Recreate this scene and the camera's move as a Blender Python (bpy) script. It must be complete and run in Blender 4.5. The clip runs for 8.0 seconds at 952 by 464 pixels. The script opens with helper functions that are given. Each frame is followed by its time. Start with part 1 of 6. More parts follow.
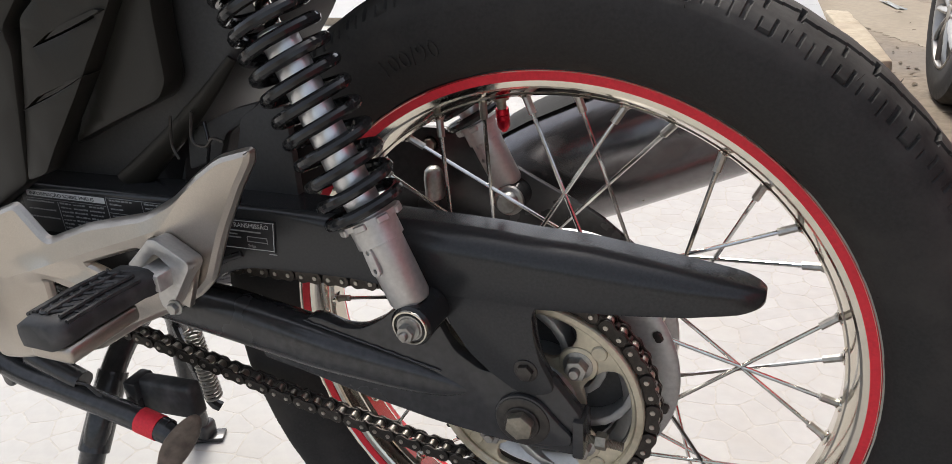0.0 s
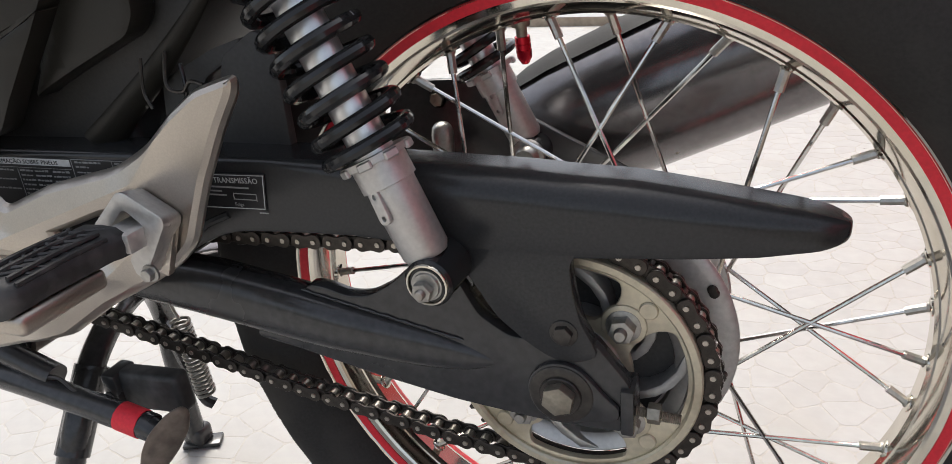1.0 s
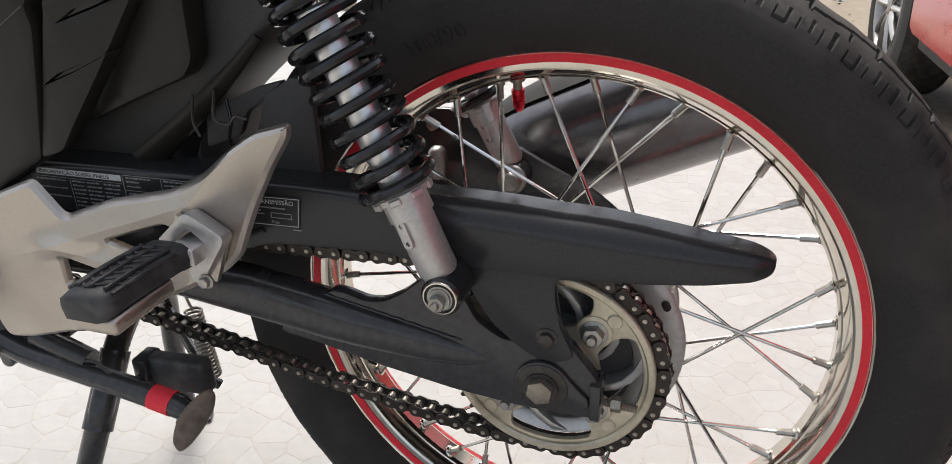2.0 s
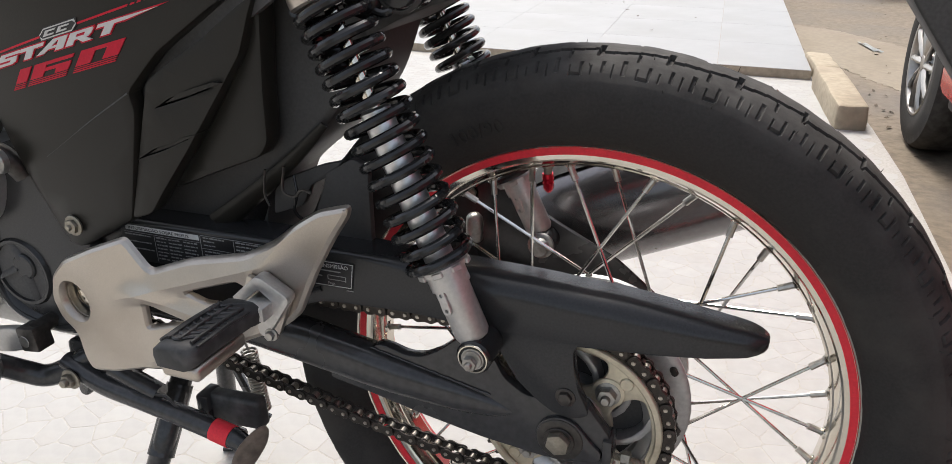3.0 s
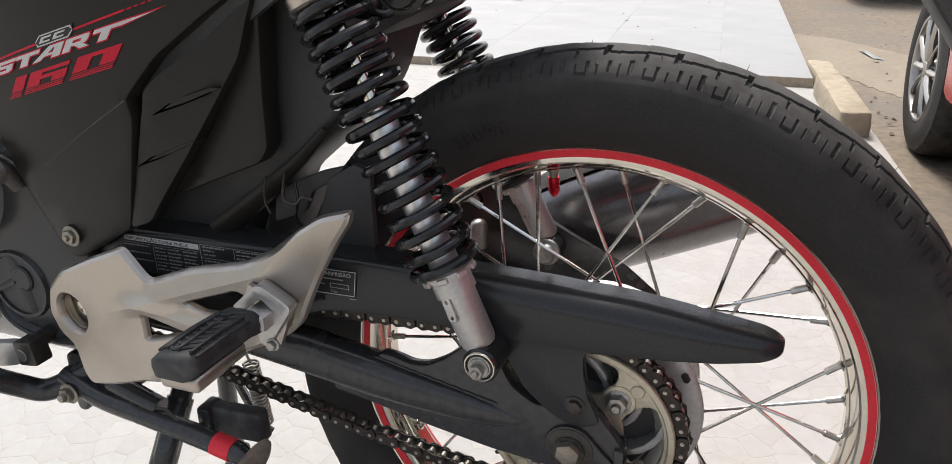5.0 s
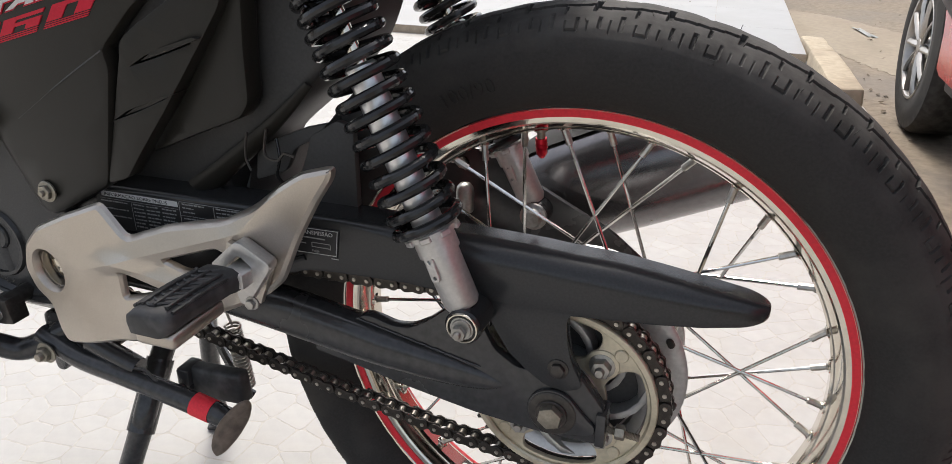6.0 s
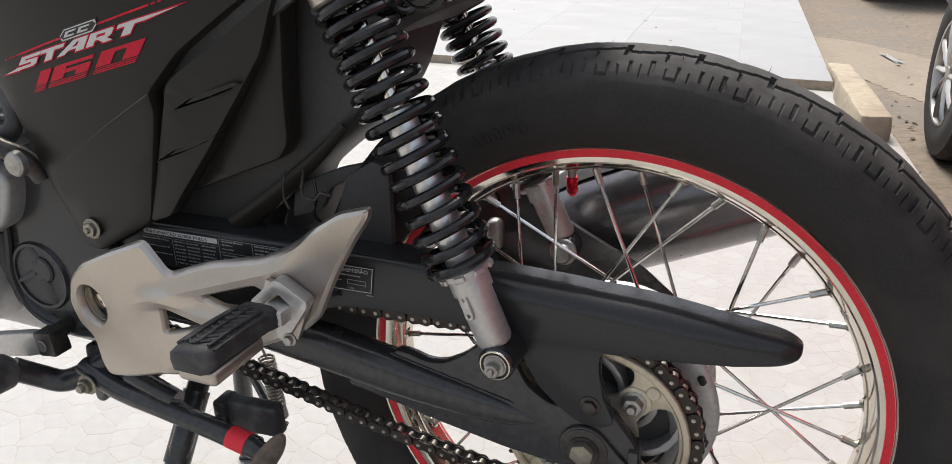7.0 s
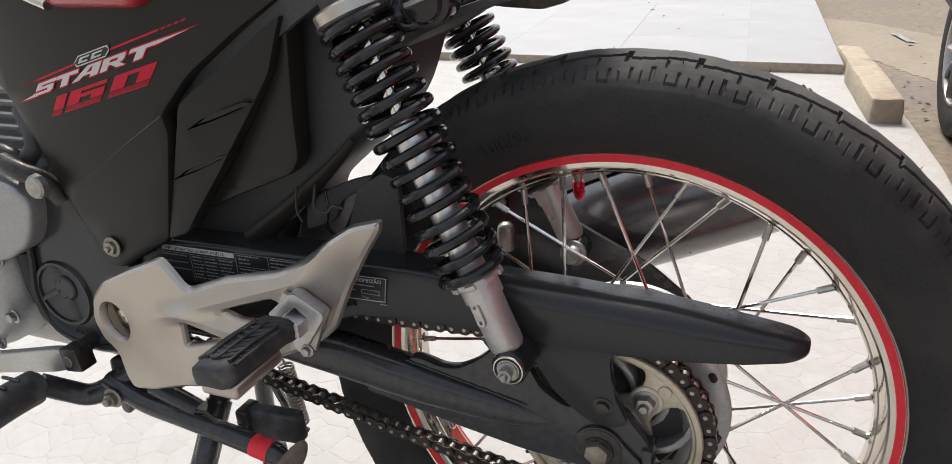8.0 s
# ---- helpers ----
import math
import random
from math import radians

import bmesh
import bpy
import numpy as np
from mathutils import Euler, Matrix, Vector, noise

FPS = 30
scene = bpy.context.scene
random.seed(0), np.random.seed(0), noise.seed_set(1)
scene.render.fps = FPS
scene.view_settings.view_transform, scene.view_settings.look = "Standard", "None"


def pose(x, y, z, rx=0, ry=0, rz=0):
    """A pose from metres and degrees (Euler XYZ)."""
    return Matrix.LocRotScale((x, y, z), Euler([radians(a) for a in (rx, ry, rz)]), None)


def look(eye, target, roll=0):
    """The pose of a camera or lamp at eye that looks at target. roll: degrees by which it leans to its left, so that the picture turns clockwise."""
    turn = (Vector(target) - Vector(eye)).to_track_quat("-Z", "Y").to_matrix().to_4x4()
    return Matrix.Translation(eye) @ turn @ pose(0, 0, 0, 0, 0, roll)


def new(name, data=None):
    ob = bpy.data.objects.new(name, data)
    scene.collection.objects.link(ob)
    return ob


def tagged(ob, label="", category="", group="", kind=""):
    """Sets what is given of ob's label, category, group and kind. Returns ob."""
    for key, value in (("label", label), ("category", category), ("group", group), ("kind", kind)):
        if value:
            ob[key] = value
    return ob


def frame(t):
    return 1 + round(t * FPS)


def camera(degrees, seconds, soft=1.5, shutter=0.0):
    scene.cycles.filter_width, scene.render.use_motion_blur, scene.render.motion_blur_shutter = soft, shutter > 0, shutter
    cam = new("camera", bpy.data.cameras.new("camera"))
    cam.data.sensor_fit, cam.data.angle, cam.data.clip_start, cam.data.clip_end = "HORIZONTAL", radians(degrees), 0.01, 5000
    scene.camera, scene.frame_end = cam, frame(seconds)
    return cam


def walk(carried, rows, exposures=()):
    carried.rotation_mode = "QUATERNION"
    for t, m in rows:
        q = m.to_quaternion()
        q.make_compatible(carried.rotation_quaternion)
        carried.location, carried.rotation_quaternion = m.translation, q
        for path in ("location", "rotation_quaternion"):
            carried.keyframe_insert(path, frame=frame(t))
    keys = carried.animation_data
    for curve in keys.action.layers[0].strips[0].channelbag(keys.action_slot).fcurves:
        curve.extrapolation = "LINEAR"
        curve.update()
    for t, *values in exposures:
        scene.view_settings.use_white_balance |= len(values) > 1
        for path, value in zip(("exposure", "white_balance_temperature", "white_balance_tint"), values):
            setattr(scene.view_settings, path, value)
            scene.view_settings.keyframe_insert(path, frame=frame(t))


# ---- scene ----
cam = camera(62.64, 8.0, soft=0.7)
# t, eye x y z, yaw, pitch, roll
ROWS = [
    (0.0, 0.1538, -0.5425, 0.7007, 22.76, -24.73, -3.08),
    (0.5, 0.1327, -0.5078, 0.6581, 21.02, -25.91, -4.14),
    (1.0, 0.1145, -0.4980, 0.6302, 22.55, -23.97, -5.01),
    (1.2, 0.1028, -0.5040, 0.6377, 20.74, -25.46, -4.25),
    (2.3, 0.1176, -0.6086, 0.7292, 18.45, -25.91, -1.11),
    (2.5, 0.1256, -0.6151, 0.7423, 20.17, -26.33, -2.38),
    (3.0, 0.1285, -0.6441, 0.7720, 20.88, -23.74, -0.33),
    (3.5, 0.1251, -0.6374, 0.7665, 21.24, -23.50, -0.23),
    (4.0, 0.1191, -0.6369, 0.7651, 22.65, -23.46, -1.06),
    (4.5, 0.1168, -0.6283, 0.7540, 21.37, -23.61, -0.70),
    (4.7, 0.1196, -0.6360, 0.7633, 20.98, -22.56, -1.07),
    (5.8, 0.1240, -0.6292, 0.7441, 20.57, -24.34, -0.14),
    (6.0, 0.1242, -0.6279, 0.7446, 20.26, -24.64, 0.17),
    (6.5, 0.1159, -0.6353, 0.7564, 21.03, -24.10, -0.75),
    (7.0, 0.1197, -0.6367, 0.7594, 22.15, -22.80, -0.59),
    (7.5, 0.1226, -0.6382, 0.7637, 22.17, -22.99, -1.21),
    (8.0, 0.1272, -0.6416, 0.7753, 23.35, -23.23, -3.01),
]


def eye_pose(x, y, z, yaw, pitch, roll):
    a, b = radians(yaw), radians(pitch)
    ahead = Vector((-math.sin(a) * math.cos(b), math.cos(a) * math.cos(b), math.sin(b)))
    return look((x, y, z), Vector((x, y, z)) + ahead, roll)


walk(cam, [(t, eye_pose(*r)) for t, *r in ROWS])

# ---- light: bright open shade ----
SUN_EL, SUN_AZ = 60.0, -28.0
world = bpy.data.worlds.new("sky")
scene.world = world
world.use_nodes = True
wt = world.node_tree
sky = wt.nodes.new("ShaderNodeTexSky")
sky.sky_type, sky.sun_disc = "NISHITA", False
sky.sun_elevation, sky.sun_rotation = radians(SUN_EL), radians(SUN_AZ)
sky.air_density, sky.dust_density, sky.ozone_density = 1.0, 4.0, 1.0
wt.nodes["Background"].inputs["Strength"].default_value = 0.15
haze = wt.nodes.new("ShaderNodeHueSaturation")
haze.inputs["Saturation"].default_value = 0.5
wt.links.new(sky.outputs[0], haze.inputs["Color"])
wt.links.new(haze.outputs[0], wt.nodes["Background"].inputs["Color"])
sun_data = bpy.data.lights.new("sun", "SUN")
sun_data.energy, sun_data.angle, sun_data.color = 2.1, radians(20), (1.0, 0.94, 0.87)
sun = new("sun", sun_data)
sun_way = Vector((math.sin(radians(SUN_AZ)) * math.cos(radians(SUN_EL)), math.cos(radians(SUN_AZ)) * math.cos(radians(SUN_EL)), math.sin(radians(SUN_EL))))
sun.matrix_world = look(sun_way * 12, (0, 0, 0))
scene.view_settings.exposure = 0.80


# ---- materials ----
def mat(name, color, rough=0.5, metal=0.0, vary=0.25, grain=60.0, bump=0.15, stain=None, stain_scale=6.0, stain_amount=0.4,
        coat=0.0, rough_vary=0.12, piece=0.0, spec=0.5, bump_dist=0.001):
    """A surface with fine grain, larger stains and relief. piece: how far separate pieces differ in tone."""
    m = bpy.data.materials.new(name)
    m.use_nodes = True
    nt = m.node_tree
    b = nt.nodes["Principled BSDF"]
    tc = nt.nodes.new("ShaderNodeTexCoord")

    def noise_node(scale, detail=4.0):
        n = nt.nodes.new("ShaderNodeTexNoise")
        n.inputs["Scale"].default_value, n.inputs["Detail"].default_value = scale, detail
        nt.links.new(tc.outputs["Object"], n.inputs["Vector"])
        return n

    fine, broad = noise_node(grain), noise_node(stain_scale, 6.0)
    ramp = nt.nodes.new("ShaderNodeValToRGB")
    lo = [c * (1 - vary) for c in color]
    hi = [min(1, c * (1 + vary)) for c in color]
    ramp.color_ramp.elements[0].color, ramp.color_ramp.elements[1].color = (*lo, 1), (*hi, 1)
    ramp.color_ramp.elements[0].position, ramp.color_ramp.elements[1].position = 0.3, 0.7
    nt.links.new(fine.outputs["Fac"], ramp.inputs["Fac"])
    out = ramp.outputs["Color"]
    mask = nt.nodes.new("ShaderNodeMapRange")
    mask.inputs["From Min"].default_value, mask.inputs["From Max"].default_value = 0.48, 0.68
    mask.inputs["To Max"].default_value = stain_amount
    nt.links.new(broad.outputs["Fac"], mask.inputs["Value"])
    mix = nt.nodes.new("ShaderNodeMix")
    mix.data_type = "RGBA"
    nt.links.new(mask.outputs["Result"], mix.inputs["Factor"])
    nt.links.new(out, mix.inputs["A"])
    mix.inputs["B"].default_value = (*(stain or [c * 0.6 for c in color]), 1)
    out = mix.outputs["Result"]
    if piece:
        info = nt.nodes.new("ShaderNodeObjectInfo")
        isl = nt.nodes.new("ShaderNodeNewGeometry")
        add = nt.nodes.new("ShaderNodeMath")
        add.operation = "ADD"
        nt.links.new(info.outputs["Random"], add.inputs[0])
        nt.links.new(isl.outputs["Random Per Island"], add.inputs[1])
        fr = nt.nodes.new("ShaderNodeMath")
        fr.operation = "FRACT"
        nt.links.new(add.outputs[0], fr.inputs[0])
        rng = nt.nodes.new("ShaderNodeMapRange")
        rng.inputs["To Min"].default_value, rng.inputs["To Max"].default_value = 1 - piece, 1 + piece * 0.4
        nt.links.new(fr.outputs[0], rng.inputs["Value"])
        hsv = nt.nodes.new("ShaderNodeHueSaturation")
        nt.links.new(rng.outputs["Result"], hsv.inputs["Value"])
        nt.links.new(out, hsv.inputs["Color"])
        out = hsv.outputs["Color"]
    nt.links.new(out, b.inputs["Base Color"])
    rr = nt.nodes.new("ShaderNodeMapRange")
    rr.inputs["To Min"].default_value, rr.inputs["To Max"].default_value = max(0.02, rough - rough_vary), min(1, rough + rough_vary)
    nt.links.new(broad.outputs["Fac"], rr.inputs["Value"])
    nt.links.new(rr.outputs["Result"], b.inputs["Roughness"])
    b.inputs["Metallic"].default_value = metal
    b.inputs["Specular IOR Level"].default_value = spec
    b.inputs["Coat Weight"].default_value = coat
    b.inputs["Coat Roughness"].default_value = 0.15
    if bump:
        bp = nt.nodes.new("ShaderNodeBump")
        bp.inputs["Strength"].default_value, bp.inputs["Distance"].default_value = bump, bump_dist
        nt.links.new(fine.outputs["Fac"], bp.inputs["Height"])
        nt.links.new(bp.outputs["Normal"], b.inputs["Normal"])
    return m


TYRE = mat("tyre_rubber", (0.030, 0.0282, 0.0262), 0.88, spec=0.3, vary=0.14, grain=420, bump=0.14, stain=(0.058, 0.053, 0.047), stain_scale=15, stain_amount=0.7)
nt = TYRE.node_tree
bsdf = nt.nodes["Principled BSDF"]
clean = bsdf.inputs["Base Color"].links[0].from_socket
place = nt.nodes.new("ShaderNodeTexCoord")
flat, far = nt.nodes.new("ShaderNodeVectorMath"), nt.nodes.new("ShaderNodeVectorMath")
flat.operation, far.operation = "MULTIPLY_ADD", "LENGTH"
flat.inputs[1].default_value, flat.inputs[2].default_value = (1, 0, 1), (0, 0, -0.335)
patch = nt.nodes.new("ShaderNodeTexNoise")
patch.inputs["Scale"].default_value, patch.inputs["Detail"].default_value = 38, 6
band, amount, product, dust = nt.nodes.new("ShaderNodeMapRange"), nt.nodes.new("ShaderNodeMapRange"), nt.nodes.new("ShaderNodeMath"), nt.nodes.new("ShaderNodeMix")
band.inputs["From Min"].default_value, band.inputs["From Max"].default_value = 0.288, 0.308
amount.inputs["From Min"].default_value, amount.inputs["From Max"].default_value = 0.36, 0.66
product.operation, dust.data_type = "MULTIPLY", "RGBA"
dust.inputs["B"].default_value = (0.066, 0.0625, 0.058, 1)
nt.links.new(place.outputs["Object"], flat.inputs[0])
nt.links.new(place.outputs["Object"], patch.inputs["Vector"])
nt.links.new(flat.outputs["Vector"], far.inputs[0])
nt.links.new(far.outputs["Value"], band.inputs["Value"])
nt.links.new(patch.outputs["Fac"], amount.inputs["Value"])
nt.links.new(band.outputs["Result"], product.inputs[0])
nt.links.new(amount.outputs["Result"], product.inputs[1])
nt.links.new(product.outputs[0], dust.inputs["Factor"])
nt.links.new(clean, dust.inputs["A"])
nt.links.new(dust.outputs["Result"], bsdf.inputs["Base Color"])
FRAME_BLACK = mat("satin_black_paint", (0.0315, 0.0315, 0.032), 0.24, vary=0.2, grain=160, bump=0.08, stain=(0.030, 0.029, 0.027), stain_scale=12)
GUARD_BLACK = mat("dark_moulded_plastic", (0.028, 0.0284, 0.0286), 0.22, vary=0.15, grain=500, bump=0.04, rough_vary=0.04, spec=0.34, stain=(0.025, 0.024, 0.023), stain_scale=7)
COVER_BLACK = mat("side_cover_plastic", (0.0190, 0.0174, 0.0139), 0.34, vary=0.12, grain=700, bump=0.06, spec=0.22, stain=(0.021, 0.0195, 0.017), stain_scale=5)
MATT_BLACK = mat("matt_black_plastic", (0.041, 0.0397, 0.0378), 0.6, vary=0.2, grain=400, bump=0.1)
# matt black for shaded recesses, with the shade's tone put into its colour
SHADE_BLACK = mat("shade_black_plastic", (0.060, 0.0575, 0.055), 0.65, vary=0.2, grain=300, bump=0.1)
SPRING_BLACK = mat("spring_gloss_black", (0.017, 0.017, 0.0172), 0.12, vary=0.15, grain=120, bump=0.02, rough_vary=0.04, spec=0.4)
CAST_ALU = mat("cast_aluminium", (0.475, 0.432, 0.380), 0.34, 0.95, vary=0.06, grain=900, bump=0.05, stain=(0.36, 0.315, 0.265), stain_scale=11, stain_amount=0.55, rough_vary=0.1)
SHOCK_ALU = mat("brushed_shock_body", (0.52, 0.508, 0.487), 0.42, 0.75, vary=0.08, grain=300, bump=0.05, stain=(0.35, 0.33, 0.295), stain_scale=18)
BRIGHT_ALU = mat("bright_damper_sleeve", (0.72, 0.72, 0.72), 0.3, 0.85, vary=0.06, grain=200, bump=0.03)
CHROME = mat("worn_chrome", (0.62, 0.585, 0.51), 0.09, 1.0, vary=0.06, grain=90, bump=0.03, stain=(0.46, 0.40, 0.32), stain_scale=22, stain_amount=0.35, rough_vary=0.06)
SPOKE_STEEL = mat("spoke_steel", (0.60, 0.585, 0.56), 0.14, 1.0, vary=0.1, grain=150, bump=0.03, stain=(0.3, 0.27, 0.22), stain_scale=25)
NIPPLE_STEEL = mat("nipple_steel", (0.46, 0.44, 0.40), 0.35, 1.0, vary=0.15, grain=200, bump=0.1, stain=(0.18, 0.15, 0.12), stain_scale=60)
ZINC = mat("zinc_bolt", (0.36, 0.352, 0.33), 0.38, 0.9, vary=0.15, grain=250, bump=0.12, stain=(0.20, 0.17, 0.13), stain_scale=70)
AXLE_STEEL = mat("dull_axle_steel", (0.30, 0.275, 0.225), 0.45, 0.85, vary=0.2, grain=250, bump=0.15, stain=(0.13, 0.11, 0.09), stain_scale=60)
DARK_STEEL = mat("greasy_dark_steel", (0.055, 0.050, 0.045), 0.38, 0.6, vary=0.3, grain=200, bump=0.15, stain=(0.02, 0.018, 0.016), stain_scale=40)
CHAIN_PLATE = mat("oiled_chain_plate", (0.055, 0.047, 0.040), 0.36, 0.65, vary=0.3, grain=300, bump=0.12, stain=(0.02, 0.018, 0.016), stain_scale=60, piece=0.3)
CHAIN_PIN = mat("chain_pin", (0.48, 0.44, 0.38), 0.32, 0.9, vary=0.2, grain=300, bump=0.1)
CARRIER = mat("aged_cream_aluminium", (0.55, 0.50, 0.38), 0.42, 0.55, vary=0.1, grain=220, bump=0.1, stain=(0.30, 0.25, 0.17), stain_scale=26, stain_amount=0.6)
HUB_ALU = mat("grey_hub_aluminium", (0.46, 0.46, 0.45), 0.45, 0.7, vary=0.1, grain=260, bump=0.1, stain=(0.25, 0.23, 0.2), stain_scale=20)
RED_TAPE = mat("red_reflective_tape", (0.74, 0.031, 0.047), 0.5, vary=0.08, grain=400, bump=0.05, stain=(0.57, 0.03, 0.043), stain_scale=20, spec=0.3)
RED_CAP = mat("red_anodised_cap", (0.55, 0.012, 0.03), 0.25, 0.7, vary=0.1, grain=300, bump=0.03)
RUBBER = mat("worn_rubber", (0.024, 0.024, 0.024), 0.55, vary=0.25, grain=160, bump=0.2, stain=(0.12, 0.115, 0.11), stain_scale=45, stain_amount=0.55)
WORN_FOOT = mat("scuffed_steel_foot", (0.20, 0.17, 0.14), 0.55, 0.5, vary=0.25, grain=120, bump=0.2, stain=(0.07, 0.06, 0.05), stain_scale=35, stain_amount=0.7)
MUFFLER = mat("satin_black_muffler", (0.165, 0.160, 0.165), 0.21, 0.85, vary=0.15, grain=150, bump=0.05, stain=(0.10, 0.09, 0.085), stain_scale=8, rough_vary=0.08)
LABEL_BLACK = mat("label_black_film", (0.012, 0.012, 0.013), 0.4, vary=0.1, grain=300, bump=0.03)
PRINT = mat("label_print", (0.60, 0.60, 0.58), 0.5, vary=0.1, grain=300, bump=0.0)
PRINT_DIM = mat("faded_label_print", (0.30, 0.30, 0.29), 0.5, vary=0.2, grain=400, bump=0.0)
DECAL_WHITE = mat("decal_white", (0.54, 0.53, 0.505), 0.42, vary=0.05, grain=300, bump=0.02)
DECAL_RED = mat("decal_red", (0.50, 0.014, 0.034), 0.5, vary=0.08, grain=300, bump=0.02, spec=0.2)
ENGINE_ALU = mat("engine_silver_paint", (0.36, 0.355, 0.345), 0.42, 0.6, vary=0.08, grain=240, bump=0.06, stain=(0.28, 0.27, 0.25), stain_scale=14)
SPRING_STEEL = mat("bare_spring_steel", (0.30, 0.28, 0.25), 0.4, 0.9, vary=0.15, grain=200, bump=0.05)
STONE = mat("cream_paving_stone", (0.333, 0.329, 0.318), 0.75, vary=0.04, grain=45, bump=0.2, stain=(0.332, 0.318, 0.292), stain_scale=9, stain_amount=0.5, piece=0.05, bump_dist=0.002)
JOINT = mat("sandy_joint", (0.330, 0.318, 0.294), 0.9, vary=0.12, grain=120, bump=0.3, stain=(0.310, 0.290, 0.256), stain_scale=4)
TILE = mat("white_glazed_tile", (0.246, 0.241, 0.235), 0.35, vary=0.03, grain=20, bump=0.03, stain=(0.246, 0.238, 0.226), stain_scale=2.2, stain_amount=0.5, piece=0.05)
STEP_EDGE = mat("step_edge_mortar", (0.36, 0.30, 0.225), 0.85, vary=0.15, grain=50, bump=0.3)
STREET = mat("sandy_street", (0.164, 0.132, 0.096), 0.92, vary=0.22, grain=35, bump=0.5, stain=(0.142, 0.126, 0.110), stain_scale=1.7, stain_amount=0.7, bump_dist=0.004)
APRON = mat("pale_cement_apron", (0.222, 0.185, 0.136), 0.9, vary=0.10, grain=30, bump=0.3, stain=(0.190, 0.155, 0.113), stain_scale=3.5, stain_amount=0.6, bump_dist=0.002)
KERB = mat("weathered_kerb_stone", (0.325, 0.275, 0.20), 0.88, vary=0.15, grain=40, bump=0.4, stain=(0.24, 0.195, 0.142), stain_scale=7, stain_amount=0.7, bump_dist=0.004)
CAR_RED = mat("car_red_paint", (0.37, 0.016, 0.02), 0.25, vary=0.03, grain=40, bump=0.0, coat=0.8)
CAR_DARK = mat("dark_car_paint", (0.02, 0.021, 0.023), 0.25, vary=0.05, grain=40, bump=0.0, coat=0.8)
CAR_TRIM = mat("car_black_trim", (0.012, 0.012, 0.012), 0.6, vary=0.1, grain=120, bump=0.1)
GLASS_DARK = mat("tinted_car_glass", (0.01, 0.011, 0.012), 0.06, vary=0.0, grain=10, bump=0.0, rough_vary=0.02)
ALLOY = mat("alloy_wheel", (0.40, 0.38, 0.355), 0.32, 0.8, vary=0.06, grain=80, bump=0.03)
DEBRIS = mat("dry_leaf_litter", (0.10, 0.075, 0.05), 0.9, vary=0.4, grain=80, bump=0.2)
PAPER = mat("scrap_paper", (0.235, 0.25, 0.24), 0.8, vary=0.1, grain=60, bump=0.1)


# ---- mesh helpers ----
def finish(bm, material, sharp=35.0, name="m"):
    bmesh.ops.recalc_face_normals(bm, faces=bm.faces)
    me = bpy.data.meshes.new(name)
    bm.to_mesh(me)
    bm.free()
    for p in me.polygons:
        p.use_smooth = True
    me.set_sharp_from_angle(angle=radians(sharp))
    me.materials.append(material)
    return me


def part(name, bm, material, parent, label="", sharp=35.0):
    ob = new(name, finish(bm, material, sharp, name))
    ob.parent = parent
    if label:
        tagged(ob, label)
    return ob


def shared(name, me, parent, m=None):
    """One more object on a mesh that alike pieces share."""
    ob = new(name, me)
    ob.parent = parent
    if m is not None:
        ob.matrix_basis = m
    return ob


def thing(name, label, category, group="", at=(0, 0, 0)):
    ob = new(name)
    ob.location = at
    ob.empty_display_size = 0.05
    return tagged(ob, label, category, group)


def rounded(pts, r, n=4):
    """A closed outline with its corners rounded."""
    out = []
    k = len(pts)
    for i in range(k):
        p0, p, p1 = (Vector((*pts[(i + d) % k], 0)) for d in (-1, 0, 1))
        a, b = p0 - p, p1 - p
        ra = min(r, a.length * 0.45)
        rb = min(r, b.length * 0.45)
        s, e = p + a.normalized() * ra, p + b.normalized() * rb
        for j in range(n + 1):
            t = j / n
            q = s * (1 - t) ** 2 + p * 2 * t * (1 - t) + e * t * t
            out.append((q.x, q.y))
    return out


def plate(outline, y0, y1, bevel=0.0, holes=(), seg=2, bm=None):
    """A plate of the given outline in x and z, from y0 (near) to y1."""
    own = bmesh.new()
    rims = []
    for loop in (outline, *holes):
        vs = [own.verts.new((x, y0, z)) for x, z in loop]
        rims += [own.edges.new((vs[i], vs[(i + 1) % len(vs)])) for i in range(len(vs))]
    if holes:
        bmesh.ops.triangle_fill(own, use_beauty=True, use_dissolve=False, edges=rims)
    else:
        own.faces.new(list(own.verts))
    ext = bmesh.ops.extrude_face_region(own, geom=list(own.faces))
    moved = [v for v in ext["geom"] if isinstance(v, bmesh.types.BMVert)]
    bmesh.ops.translate(own, verts=moved, vec=(0, y1 - y0, 0))
    bmesh.ops.recalc_face_normals(own, faces=own.faces)
    if bevel:
        es = [e for e in own.edges if len(e.link_faces) == 2 and e.calc_face_angle(0) > radians(60)
              and abs(e.verts[0].co.y - e.verts[1].co.y) < 1e-6]
        bmesh.ops.bevel(own, geom=es, offset=bevel, segments=seg, profile=0.5, affect="EDGES", clamp_overlap=True)
    return merged(bm, own)


